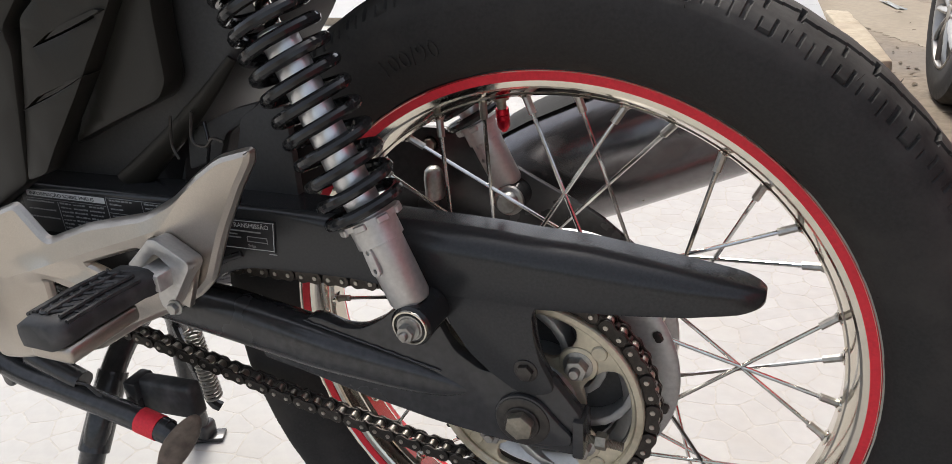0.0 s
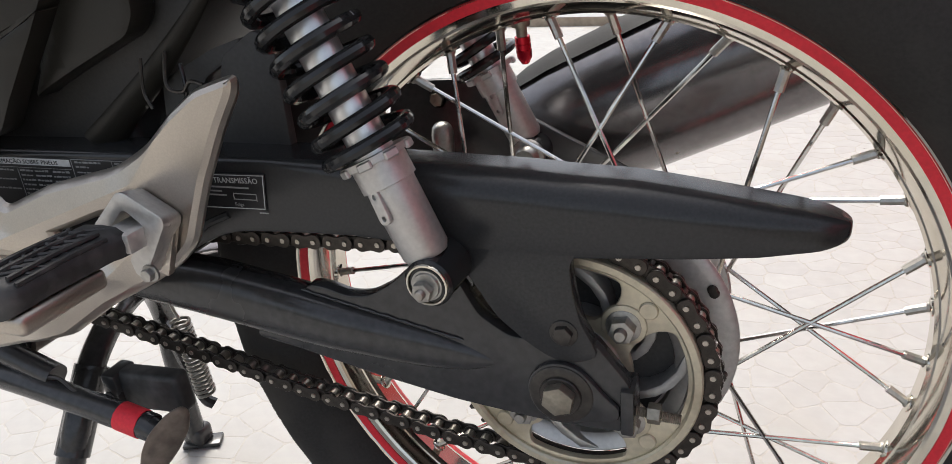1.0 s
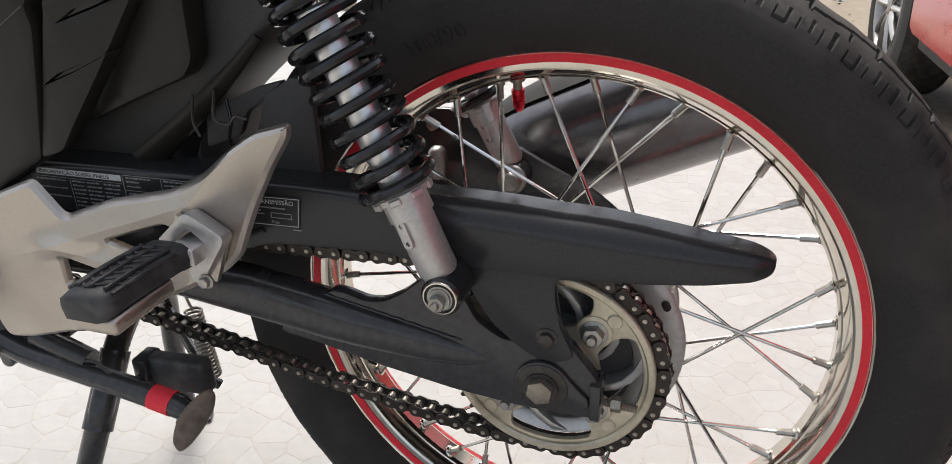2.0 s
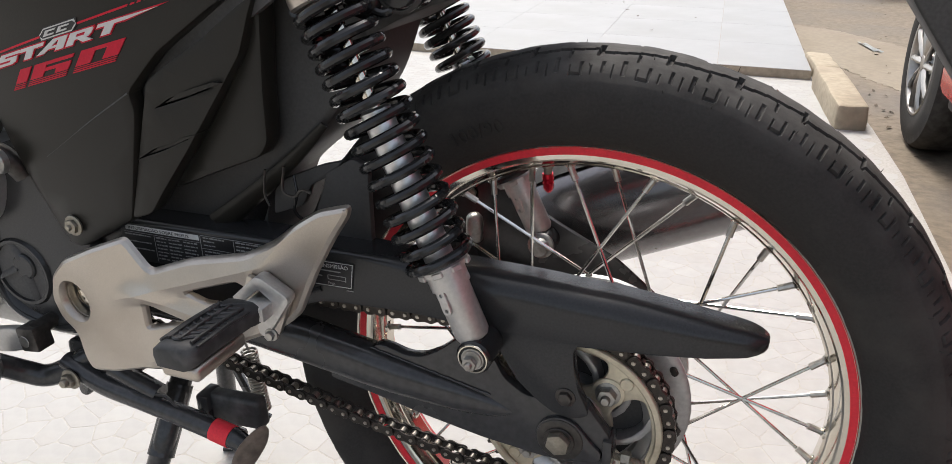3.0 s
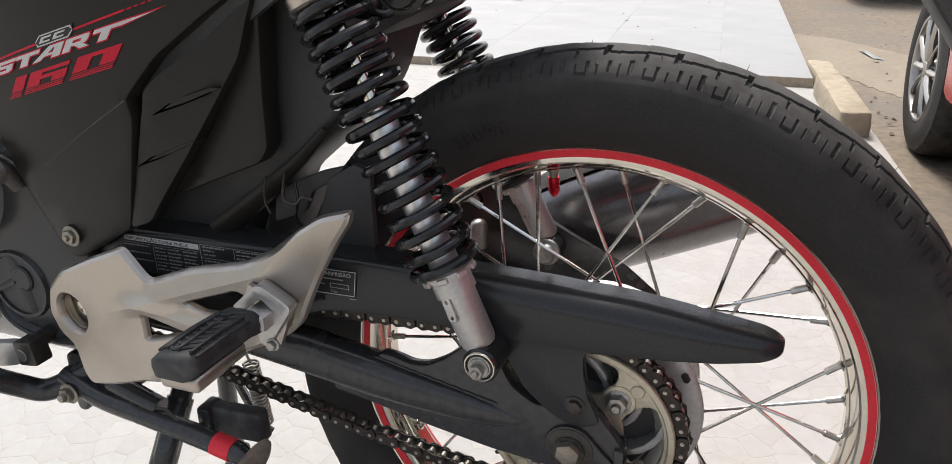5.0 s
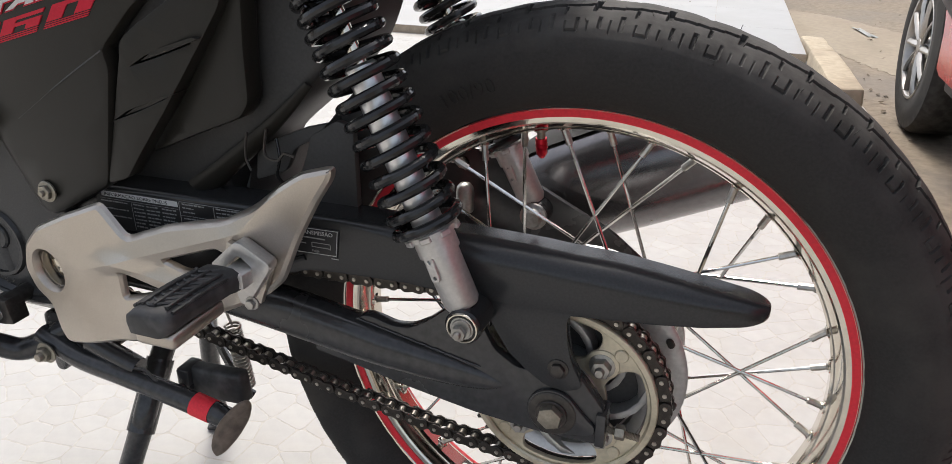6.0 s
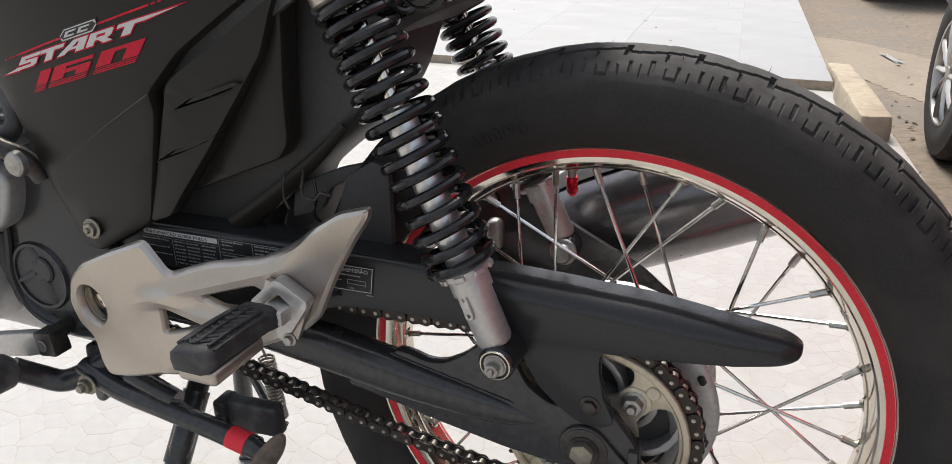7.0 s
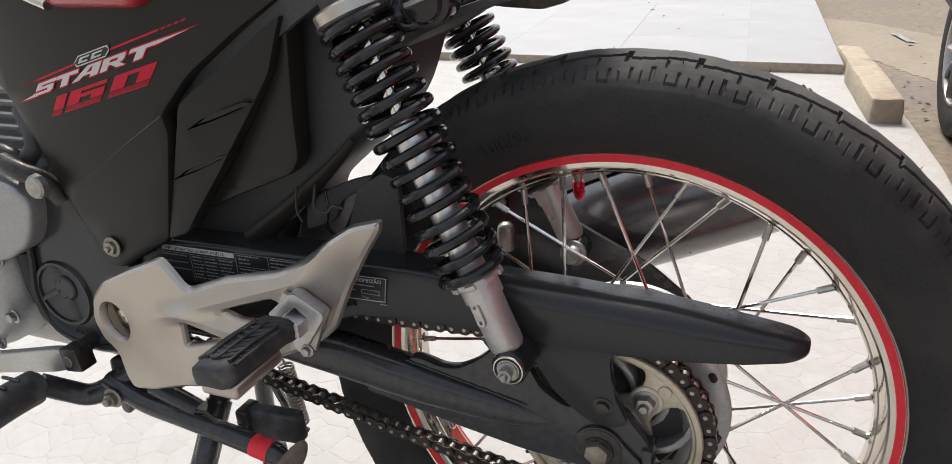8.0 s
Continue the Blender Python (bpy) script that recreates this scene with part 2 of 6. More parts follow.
def inset(loop, d):
    """A closed outline moved to its inner side by d (outwards if d is negative)."""
    n = len(loop)
    area = sum(loop[i][0] * loop[(i + 1) % n][1] - loop[(i + 1) % n][0] * loop[i][1] for i in range(n))
    sign = 1 if area > 0 else -1
    moved = []
    for i in range(n):
        p0, p, p1 = (Vector(loop[(i + k) % n]) for k in (-1, 0, 1))
        e0, e1 = (p - p0).normalized(), (p1 - p).normalized()
        n0, n1 = Vector((-e0.y, e0.x)) * sign, Vector((-e1.y, e1.x)) * sign
        m = (n0 + n1).normalized() if (n0 + n1).length > 1e-6 else n0
        q = p + m * (d / max(0.6, m.dot(n1)))
        moved.append((q.x, q.y))
    return moved


def chamfered(outline, holes, y0, drop, wide, y1):
    """A plate whose front rims fall back by drop over a band of the given width."""
    own = bmesh.new()
    front, back = [], []
    for k, loop in enumerate((outline, *holes)):
        inner = inset(loop, wide if k == 0 else -wide * 0.7)
        a = [own.verts.new((x, y0, z)) for x, z in inner]
        m = [own.verts.new((0.35 * x + 0.65 * p, y0 + drop * 0.42, 0.35 * z + 0.65 * q)) for (x, z), (p, q) in zip(inner, loop)]
        b = [own.verts.new((x, y0 + drop, z)) for x, z in loop]
        c = [own.verts.new((x, y1, z)) for x, z in loop]
        n = len(loop)
        for i in range(n):
            j = (i + 1) % n
            for p, q in ((a, m), (m, b), (b, c)):
                own.faces.new((p[i], p[j], q[j], q[i]))
        front += [own.edges.get((a[i], a[(i + 1) % n])) for i in range(n)]
        back += [own.edges.get((c[i], c[(i + 1) % n])) for i in range(n)]
    for rim in (front, back):
        bmesh.ops.triangle_fill(own, use_beauty=True, use_dissolve=False, edges=rim)
    bmesh.ops.recalc_face_normals(own, faces=own.faces)
    return own


def merged(bm, own):
    if bm is None:
        return own
    me = bpy.data.meshes.new("tmp")
    own.to_mesh(me)
    own.free()
    bm.from_mesh(me)
    bpy.data.meshes.remove(me)
    return bm


def gridcut(bm, step):
    """Cuts long faces into cells, so that a panel can be curved."""
    for axis in (0, 2):
        lo = min(v.co[axis] for v in bm.verts)
        hi = max(v.co[axis] for v in bm.verts)
        n = int((hi - lo) / step)
        for i in range(1, n + 1):
            co, no = [0, 0, 0], [0, 0, 0]
            co[axis], no[axis] = lo + i * step, 1
            bmesh.ops.bisect_plane(bm, geom=[*bm.verts, *bm.edges, *bm.faces], plane_co=co, plane_no=no)
    return bm


def warped(bm, fn):
    for v in bm.verts:
        v.co = fn(v.co)
    return bm


def lathe(profile, n=48, axis="Y", at=(0, 0, 0), bm=None, closed=False):
    """Turns a profile of (radius, along) about an axis through at."""
    own = bmesh.new()
    rings = []
    for i in range(n):
        a = 2 * math.pi * i / n
        c, s = math.cos(a), math.sin(a)
        ring = []
        for r, h in profile:
            co = {"Y": (r * c, h, r * s), "Z": (r * c, r * s, h), "X": (h, r * c, r * s)}[axis]
            ring.append(own.verts.new(Vector(co) + Vector(at)))
        rings.append(ring)
    k = len(profile)
    for i in range(n):
        a, b = rings[i], rings[(i + 1) % n]
        for j in range(k if closed else k - 1):
            own.faces.new((a[j], a[(j + 1) % k], b[(j + 1) % k], b[j]))
    if not closed:
        bmesh.ops.remove_doubles(own, verts=own.verts, dist=1e-6)
        for e in (0, -1):
            if profile[e][0] > 1e-5:
                own.faces.new([r[e] for r in rings])
    return merged(bm, own)


def tube(path, r, n=12, bm=None, caps=True, flat=1.0):
    """A round bar along a path; r is one radius or one for each point."""
    own = bmesh.new()
    pts = [Vector(p) for p in path]
    rs = r if isinstance(r, (list, tuple)) else [r] * len(pts)
    rings, up = [], None
    for i, p in enumerate(pts):
        d = (pts[min(i + 1, len(pts) - 1)] - pts[max(i - 1, 0)]).normalized()
        if up is None:
            up = d.orthogonal().normalized()
        up = (up - d * up.dot(d)).normalized()
        side = d.cross(up)
        rings.append([own.verts.new(p + (up * math.cos(2 * math.pi * k / n) + side * flat * math.sin(2 * math.pi * k / n)) * rs[i]) for k in range(n)])
    for a, b in zip(rings, rings[1:]):
        for k in range(n):
            own.faces.new((a[k], a[(k + 1) % n], b[(k + 1) % n], b[k]))
    if caps:
        own.faces.new(rings[0])
        own.faces.new(rings[-1])
    return merged(bm, own)


def curve_pts(ctrl, n=8):
    """A smooth line through control points."""
    c = [Vector(p) for p in ctrl]
    c = [c[0] * 2 - c[1], *c, c[-1] * 2 - c[-2]]
    out = []
    for i in range(1, len(c) - 2):
        for j in range(n):
            t = j / n
            p0, p1, p2, p3 = c[i - 1:i + 3]
            out.append(0.5 * (2 * p1 + (p2 - p0) * t + (2 * p0 - 5 * p1 + 4 * p2 - p3) * t * t + (3 * p1 - p0 - 3 * p2 + p3) * t ** 3))
    return [*out, c[-2]]


def block(size, at, bevel=0.002, seg=2, turn=None, bm=None):
    own = bmesh.new()
    bmesh.ops.create_cube(own, size=1.0)
    bmesh.ops.scale(own, vec=size, verts=own.verts)
    if bevel:
        bmesh.ops.bevel(own, geom=list(own.edges), offset=bevel, segments=seg, profile=0.5, affect="EDGES")
    m = Matrix.Translation(at) @ (turn.to_4x4() if turn else Matrix())
    bmesh.ops.transform(own, matrix=m, verts=own.verts)
    return merged(bm, own)


def hex_bolt(at, r, h, washer=0.0, stud=0.0, bm=None, turn=0.2):
    """A hexagon head that faces -y, with its washer, and a stud end where it is a nut."""
    x, y, z = at
    own = bmesh.new()
    if washer:
        lathe([(0, y + 0.002), (washer, y + 0.002), (washer, y + 0.0004), (washer - 0.0006, y), (0, y)], 28, at=(x, 0, z), bm=own)
    hexa = [(x + r * math.cos(turn + i * math.pi / 3), z + r * math.sin(turn + i * math.pi / 3)) for i in range(6)]
    plate(hexa, y - h, y + 0.001, bevel=r * 0.1, bm=own, seg=2)
    if stud:
        lathe([(0, y), (stud, y), (stud, y - h - stud * 0.7), (stud * 0.8, y - h - stud), (0, y - h - stud)], 16, at=(x, 0, z), bm=own)
    return merged(bm, own)


def lettering(text, size, depth=0.0004):
    """A bmesh of raised letters in x and y, drawn with the built-in font."""
    cu = bpy.data.curves.new("letters", "FONT")
    cu.body, cu.size, cu.extrude, cu.resolution_u = text, size, depth, 2
    ob = new("letters", cu)
    me = ob.to_mesh()
    bm = bmesh.new()
    bm.from_mesh(me)
    ob.to_mesh_clear()
    bpy.data.objects.remove(ob)
    bpy.data.curves.remove(cu)
    return bm


def on_side(bm, x, y, z, slope=0.0, shear=0.0):
    """Stands letters up on a face that looks to -y."""
    c, s = math.cos(slope), math.sin(slope)
    for v in bm.verts:
        u, w, d = v.co
        u += shear * w
        v.co = (x + u * c - w * s, y - d, z + u * s + w * c)
    return bm


def bar_rows(cells, y, thick=0.0003):
    """Thin printed bars: cells of (x, z, width, height, slope)."""
    bm = bmesh.new()
    for x, z, w, h, sl in cells:
        c, s = math.cos(sl), math.sin(sl)
        q = [(x + u * c - v * s, z + u * s + v * c) for u, v in ((0, 0), (w, 0), (w, h), (0, h))]
        plate(q, y - thick, y, bm=bm)
    return bm


# ---- motorcycle ----
AXLE = 0.335
bike = thing("motorcycle", "small black motorcycle with red-taped spoked rear wheel on its centre stand", "motorcycle")


def ring_at(r, deg, y):
    return Vector((r * math.cos(radians(deg)), y, AXLE + r * math.sin(radians(deg))))


# rear tyre with its cut tread
def tyre_mesh():
    half = [(0.0, 0.3195), (0.006, 0.3193), (0.012, 0.3186), (0.018, 0.3173), (0.024, 0.3154), (0.030, 0.3128), (0.036, 0.3092),
            (0.041, 0.3048), (0.0455, 0.2985), (0.0485, 0.2905), (0.0498, 0.282), (0.0490, 0.273), (0.0462, 0.263), (0.0415, 0.254),
            (0.0350, 0.2462), (0.0305, 0.2422), (0.0274, 0.2404)]
    ya = np.array([p[0] for p in half])
    ra = np.array([p[1] for p in half])
    arc = np.r_[0, np.cumsum(np.hypot(np.diff(ya), np.diff(ra)))]
    s1 = np.r_[np.linspace(0, 0.056, 46), np.linspace(0.06, arc[-1], 16)]
    N = 1800
    th = np.arange(N) * 2 * np.pi / N

    def groove(s, p):
        d = np.zeros_like(p)
        line = 0.0135 + 0.007 * p
        d = np.maximum(d, (np.abs(s - line) < 0.0019) * 1.0)
        d = np.maximum(d, ((p < 0.07) & (s > 0.006) & (s < 0.026)) * 0.9)
        for c, w, a, b, k in ((0.25, 0.018, 0.034, 0.0470, 0.5), (0.42, 0.018, 0.038, 0.0470, 0.5), (0.62, 0.022, 0.030, 0.0450, 0.55), (0.78, 0.014, 0.036, 0.0480, 0.4), (0.93, 0.018, 0.033, 0.0440, 0.5), (0.10, 0.012, 0.038, 0.0465, 0.35)):
            d = np.maximum(d, ((np.abs(p - c) < w) & (s > a) & (s < b)) * k)
        d = np.maximum(d, ((p > 0.25) & (p < 0.42) & (s > 0.0452) & (s < 0.0475)) * 0.5)
        d = np.maximum(d, ((np.abs(p - 0.45) < 0.016) & (s > 0.021) & (s < 0.030)) * 0.5)
        return d * 0.0056

    S, side = np.r_[-s1[:0:-1], s1], None
    a = np.abs(S)
    y0, r0 = np.interp(a, arc, ya), np.interp(a, arc, ra)
    side = np.where(S < 0, -1, 1)
    V = np.empty((N, len(S), 3))
    for i, t in enumerate(th):
        p = np.where(S < 0, (math.degrees(t) / 10) % 1, (math.degrees(t) / 10 + 0.5) % 1)
        g = groove(a, p) * (1 - 0.45 * np.clip((a - 0.028) / 0.004, 0, 1) * (0.5 + 0.5 * math.sin(t * 5.0 + 2.2 * math.sin(t * 17))))
        wear = 0.00025 * math.sin(t * 23) + 0.0002 * math.sin(t * 61)
        inward = np.clip(a / 0.05, 0, 1)
        r = r0 - g * (1 - 0.35 * inward) + wear
        y = side * (y0 - g * 0.6 * inward)
        V[i] = np.c_[r * math.cos(t), y, AXLE + r * math.sin(t)]
    k = len(S)
    idx = np.arange(N * k).reshape(N, k)
    nx = np.roll(idx, -1, 0)
    F = np.stack([idx[:, :-1], idx[:, 1:], nx[:, 1:], nx[:, :-1]], -1).reshape(-1, 4)
    me = bpy.data.meshes.new("rear_tyre")
    me.from_pydata(V.reshape(-1, 3).tolist(), [], F.tolist())
    for q in me.polygons:
        q.use_smooth = True
    me.set_sharp_from_angle(angle=radians(40))
    me.materials.append(TYRE)
    return me


tyre = new("rear_tyre", tyre_mesh())
tyre.parent = bike
tagged(tyre, "worn black rubber tyre with block tread")


def sidewall_text(text, size, r, start):
    bm = lettering(text, size, 0.0018)
    for v in bm.verts:
        a = radians(start) - v.co.x / r
        rr = r + v.co.y
        v.co = (rr * math.cos(a), -(0.0445 + 0.0052 * max(0.0, min(1.0, (rr - 0.258) / 0.018))) - v.co.z, AXLE + rr * math.sin(a))
    return bm


part("size_lettering", sidewall_text("100/90", 0.0185, 0.2610, 117.5), TYRE, tyre, "raised tyre size lettering")
rng = random.Random(4)
bm = bmesh.new()
for k in range(70):
    a, side = rng.uniform(0, 360), rng.choice((-1, 1, -1))
    r0, y0 = rng.choice(((0.3165, 0.022), (0.309, 0.0365), (0.2985, 0.0455), (0.2445, 0.033)))
    p = ring_at(r0, a, side * y0)
    d = Vector((math.cos(radians(a)), side * rng.uniform(0.1, 1.2), math.sin(radians(a)))).normalized()
    tube([p - d * 0.001, p + d * rng.uniform(0.002, 0.006)], [0.0005, 0.0002], 4, bm=bm)
tagged(part("rubber_whisker", bm, TYRE, tyre), kind="stuff")

# rim: bed, bevels and lips
prof = [(0.2160, 0.0), (0.2160, 0.008), (0.2180, 0.0115), (0.2192, 0.0122), (0.2225, 0.0188), (0.2250, 0.0228), (0.2268, 0.0244), (0.2383, 0.0260), (0.2391, 0.0270), (0.2404, 0.0276), (0.2415, 0.0270), (0.2419, 0.0252)]
back = [(0.2408, 0.0236), (0.2385, 0.0230), (0.2275, 0.0215), (0.2262, 0.0195), (0.2238, 0.0140), (0.2205, 0.0090)]
both = [(r, -y) for r, y in prof[::-1]] + prof[1:] + back + [(r, -y) for r, y in back[::-1]]
rim = part("rim", lathe(both, 360, at=(0, 0, AXLE), closed=True), CHROME, bike, "chromed steel rim with age stains", 9)
for sgn in (-1, 1):
    bm = bmesh.new()
    tape = [(0.2312, 0.0257), (0.2345, 0.0261), (0.2378, 0.0266)]
    inner = [(r + 0.0004, y - 0.0010) for r, y in tape[::-1]]
    ring = [(r, sgn * y) for r, y in tape + inner]
    lathe(ring, 360, at=(0, 0, AXLE), closed=True, bm=bm)
    part("rim_tape", bm, RED_TAPE, rim, "red reflective rim tape")

inner_tape = [(0.2186, 0.0122), (0.2219, 0.0187), (0.2245, 0.0226), (0.2253, 0.0221), (0.2229, 0.0180), (0.2194, 0.0118)]
part("inner_rim_tape", lathe(inner_tape, 360, at=(0, 0, AXLE), closed=True), RED_TAPE, rim, "red tape inside the far rim edge")

# spokes: pairs cross, odd ones to the near flange
spoke_len = 0.155
spoke_me = finish(tube([(0, 0, 0), (0, 0, spoke_len)], 0.00165, 8), SPOKE_STEEL, name="spoke")
nip_bm = tube([(0, 0, 0), (0, 0, 0.015)], 0.0031, 8)
lathe([(0, -0.003), (0.0036, -0.003), (0.0042, 0.0), (0.0036, 0.0018), (0, 0.002)], 10, "Z", bm=nip_bm)
nip_me = finish(nip_bm, NIPPLE_STEEL, name="nipple")
dim_me = finish(lathe([(0.0075, -0.001), (0.0062, 0.0012), (0.004, 0.0022), (0, 0.0022)], 12, "Z"), CHROME, name="dimple")
for k in range(36):
    ang = 7.2 + 10 * k
    near = k % 2 == 1
    sign = 1 if k % 4 in (2, 3) else -1
    p = ring_at(0.2155, ang, -0.003 if near else 0.003)
    # hub end: on the flange circle, so that the spoke passes the axle at 70 mm
    rh, off = 0.094, 0.070
    rad = p - Vector((0, p.y, AXLE))
    L = math.hypot(rad.x, rad.z)
    swing = math.degrees(math.acos(off / L) - math.acos(off / rh))
    h = ring_at(rh, ang + sign * swing, -0.030 if near else 0.030)
    d = (h - p).normalized()
    q = d.to_track_quat("Z", "Y").to_matrix().to_4x4()
    scale = Matrix.Diagonal((1, 1, ((h - p).length + 0.006) / spoke_len, 1))
    shared("spoke", spoke_me, rim, Matrix.Translation(p) @ q @ scale)
    shared("nipple", nip_me, rim, Matrix.Translation(p) @ q)
    dq = Vector((-math.cos(radians(ang)), 0, -math.sin(radians(ang)))).to_track_quat("Z", "Y").to_matrix().to_4x4()
    shared("nipple_seat", dim_me, rim, Matrix.Translation(ring_at(0.2165, ang, p.y)) @ dq)

# valve
vd = Vector((0.04, 0.12, -1)).normalized()
vp = ring_at(0.2165, 103.4, 0.006)
valve = part("valve_stem", tube([vp, vp + vd * 0.004, vp + vd * 0.0041, vp + vd * 0.012], [0.0065, 0.0065, 0.0038, 0.0038], 12), AXLE_STEEL, bike, "brass-toned valve stem with its nut")
cap = [(0.011, 0.0045), (0.0112, 0.0052), (0.015, 0.0054), (0.0152, 0.0048), (0.0160, 0.0048), (0.0162, 0.0054), (0.019, 0.0054),
       (0.0192, 0.0048), (0.0200, 0.0048), (0.0202, 0.0054), (0.026, 0.005), (0.030, 0.0025)]
part("valve_cap", tube([vp + vd * s for s, _ in cap], [r for _, r in cap], 12), RED_CAP, valve, "red anodised valve cap")

# hub and brake drum
hub_prof = [(0.018, -0.052), (0.040, -0.052), (0.046, -0.046), (0.052, -0.038), (0.094, -0.034), (0.100, -0.0325), (0.102, -0.0305), (0.1015, -0.028), (0.098, -0.026),
            (0.078, -0.024), (0.073, -0.015), (0.073, 0.015), (0.076, 0.026), (0.091, 0.029), (0.092, 0.033), (0.086, 0.036), (0.05, 0.05), (0.018, 0.052)]
hub = part("hub", lathe(hub_prof, 72, at=(0, 0, AXLE), closed=True), HUB_ALU, bike, "grey cast hub with spoke flanges")
grom = finish(lathe([(0, -0.0025), (0.0028, -0.0022), (0.0036, 0.0), (0, 0.001)], 12), DARK_STEEL, name="spoke_head")
for k in range(1, 36, 2):
    sign = 1 if k % 4 in (2, 3) else -1
    sw = math.degrees(math.acos(0.070 / 0.2155) - math.acos(0.070 / 0.094))
    shared("spoke_head", grom, hub, Matrix.Translation(ring_at(0.094, 7.2 + 10 * k + sign * sw, -0.0345)))

# sprocket with its carrier
TEETH, PITCH = 44, 0.0127
PR = PITCH / 2 / math.sin(math.pi / TEETH)
CY = -0.070
teeth = []
for i in range(TEETH):
    a = 2 * math.pi * i / TEETH
    for da, r in ((-0.5, PR - 0.0044), (-0.28, PR - 0.003), (-0.1, PR + 0.0042), (0.1, PR + 0.0042), (0.28, PR - 0.003)):
        t = a + da * 2 * math.pi / TEETH
        teeth.append((r * math.cos(t), AXLE + r * math.sin(t)))


def circle(r, n, cx=0.0, cz=AXLE, a0=0.0, a1=360.0, rz=None):
    return [(cx + r * math.cos(radians(a0 + (a1 - a0) * i / n)), cz + (rz or r) * math.sin(radians(a0 + (a1 - a0) * i / n))) for i in range(n)]


sprocket = part("rear_sprocket", plate(teeth, CY - 0.003, CY + 0.003, holes=[circle(0.0760, 72)]), DARK_STEEL, bike, "oily steel chain sprocket")


def arm_window(a0, a1):
    """An opening between two carrier arms, which flare towards the ring."""
    edge = [(0.0740, a0 + 18 + (a1 - a0 - 36) * i / 10) for i in range(11)]
    edge += [(0.066, a1 - 14), (0.056, a1 - 13.5), (0.047, a1 - 17)]
    edge += [(0.0400, a1 - 23 - (a1 - a0 - 46) * i / 6) for i in range(7)]
    edge += [(0.047, a0 + 17), (0.056, a0 + 13.5), (0.066, a0 + 14)]
    return rounded([(r * math.cos(radians(a)), AXLE + r * math.sin(radians(a))) for r, a in edge], 0.004, 2)


ARM0 = 46.5
wins = [arm_window(ARM0 + 90 * i, ARM0 + 90 * i + 90) for i in range(4)]
carrier = part("sprocket_carrier", plate(circle(0.0835, 96), CY - 0.0085, CY - 0.003, 0.0012, holes=[*wins, circle(0.022, 32)]), CARRIER, sprocket, "cream-stained aluminium carrier ring with four arms")
bm = bmesh.new()
lathe([(0.0770, CY - 0.0083), (0.0839, CY - 0.0083), (0.0839, CY - 0.0110), (0.0829, CY - 0.0122), (0.0785, CY - 0.0122), (0.0770, CY - 0.0105)], 96, at=(0, 0, AXLE), bm=bm, closed=True)
part("raised_ring", bm, CARRIER, sprocket)
bm = bmesh.new()
lathe([(0.0, -0.09), (0.026, -0.09), (0.03, -0.086), (0.034, -0.078), (0.036, CY - 0.007), (0.036, -0.050), (0.0, -0.05)], 48, at=(0, 0, AXLE), bm=bm)
part("cush_hub", bm, HUB_ALU, sprocket)
# black disc stands in for the shade behind the carrier openings
part("drum_back", lathe([(0.0, -0.053), (0.062, -0.053), (0.062, -0.048), (0.0, -0.048)], 64, at=(0, 0, AXLE)), SHADE_BLACK, sprocket)
part("polished_ring", lathe([(0.0640, -0.052), (0.0642, -0.0620), (0.0665, -0.0650), (0.0733, -0.0690), (0.0742, -0.0685), (0.0742, -0.052)], 96, at=(0, 0, AXLE), closed=True), SHOCK_ALU, sprocket, "polished aluminium web inside the carrier ring")
for i in range(4):
    a = ARM0 + 90 * i
    c = ring_at(0.0505, a + 1, CY - 0.0098)
    part("nut_boss", lathe([(0, CY - 0.0080), (0.0150, CY - 0.0080), (0.0142, CY - 0.0094), (0.0125, CY - 0.0102), (0, CY - 0.0102)], 32, at=(c.x, 0, c.z)), CARRIER, sprocket)
    part("sprocket_nut", hex_bolt((c.x, c.y - 0.0012, c.z), 0.0086, 0.0080, 0.0112, 0.0042), ZINC, sprocket, "zinc sprocket nut")
    c = ring_at(0.0700, a - 1.5, 0)
    part("rivet", lathe([(0, CY - 0.0102), (0.0052, CY - 0.0102), (0.0060, CY - 0.0094), (0.0061, CY - 0.0080), (0, CY - 0.008)], 24, at=(c.x, 0, c.z)), CARRIER, sprocket)
# curved vanes behind the carrier openings
for i in range(8):
    a = ARM0 + 45 * i + 8
    run = [(0.0330 + 0.0400 * t, a + 44 * t ** 1.5) for t in (0, 0.2, 0.4, 0.6, 0.8, 1)]
    edge = [(r, b - 4.5 - 3 * k / 5) for k, (r, b) in enumerate(run)] + [(r, b + 4.5) for r, b in run[::-1]]
    vane = [(r * math.cos(radians(b)), AXLE + r * math.sin(radians(b))) for r, b in edge]
    part("vane", plate(vane, -0.0690, -0.052, 0.0014), HUB_ALU, sprocket)

# drive chain: one loop round both sprockets
FS = Vector((-0.545, CY, 0.374))
FR = PITCH / 2 / math.sin(math.pi / 15)
loop = [ring_at(PR, a, CY) for a in range(-78, 87, 3)]
loop += [Vector((x, CY, z)) for x, z in ((-0.03, 0.4215), (-0.12, 0.4130), (-0.24, 0.4080), (-0.36, 0.4060), (-0.48, 0.4050))]
loop += [FS + Vector((FR * math.cos(radians(a)), 0, FR * math.sin(radians(a)))) for a in range(95, 266, 15)]
loop += [Vector((x, CY, z)) for x, z in ((-0.485, 0.334), (-0.433, 0.3195), (-0.335, 0.3005), (-0.232, 0.2795), (-0.147, 0.2655), (-0.068, 0.2535))]
dense = curve_pts([*loop, loop[0]], 12)
total = sum((b - a).length for a, b in zip(dense, dense[1:]))
links = 2 * round(total / PITCH / 2)
step = total / links
marks, acc, nxt = [], 0.0, 0.0
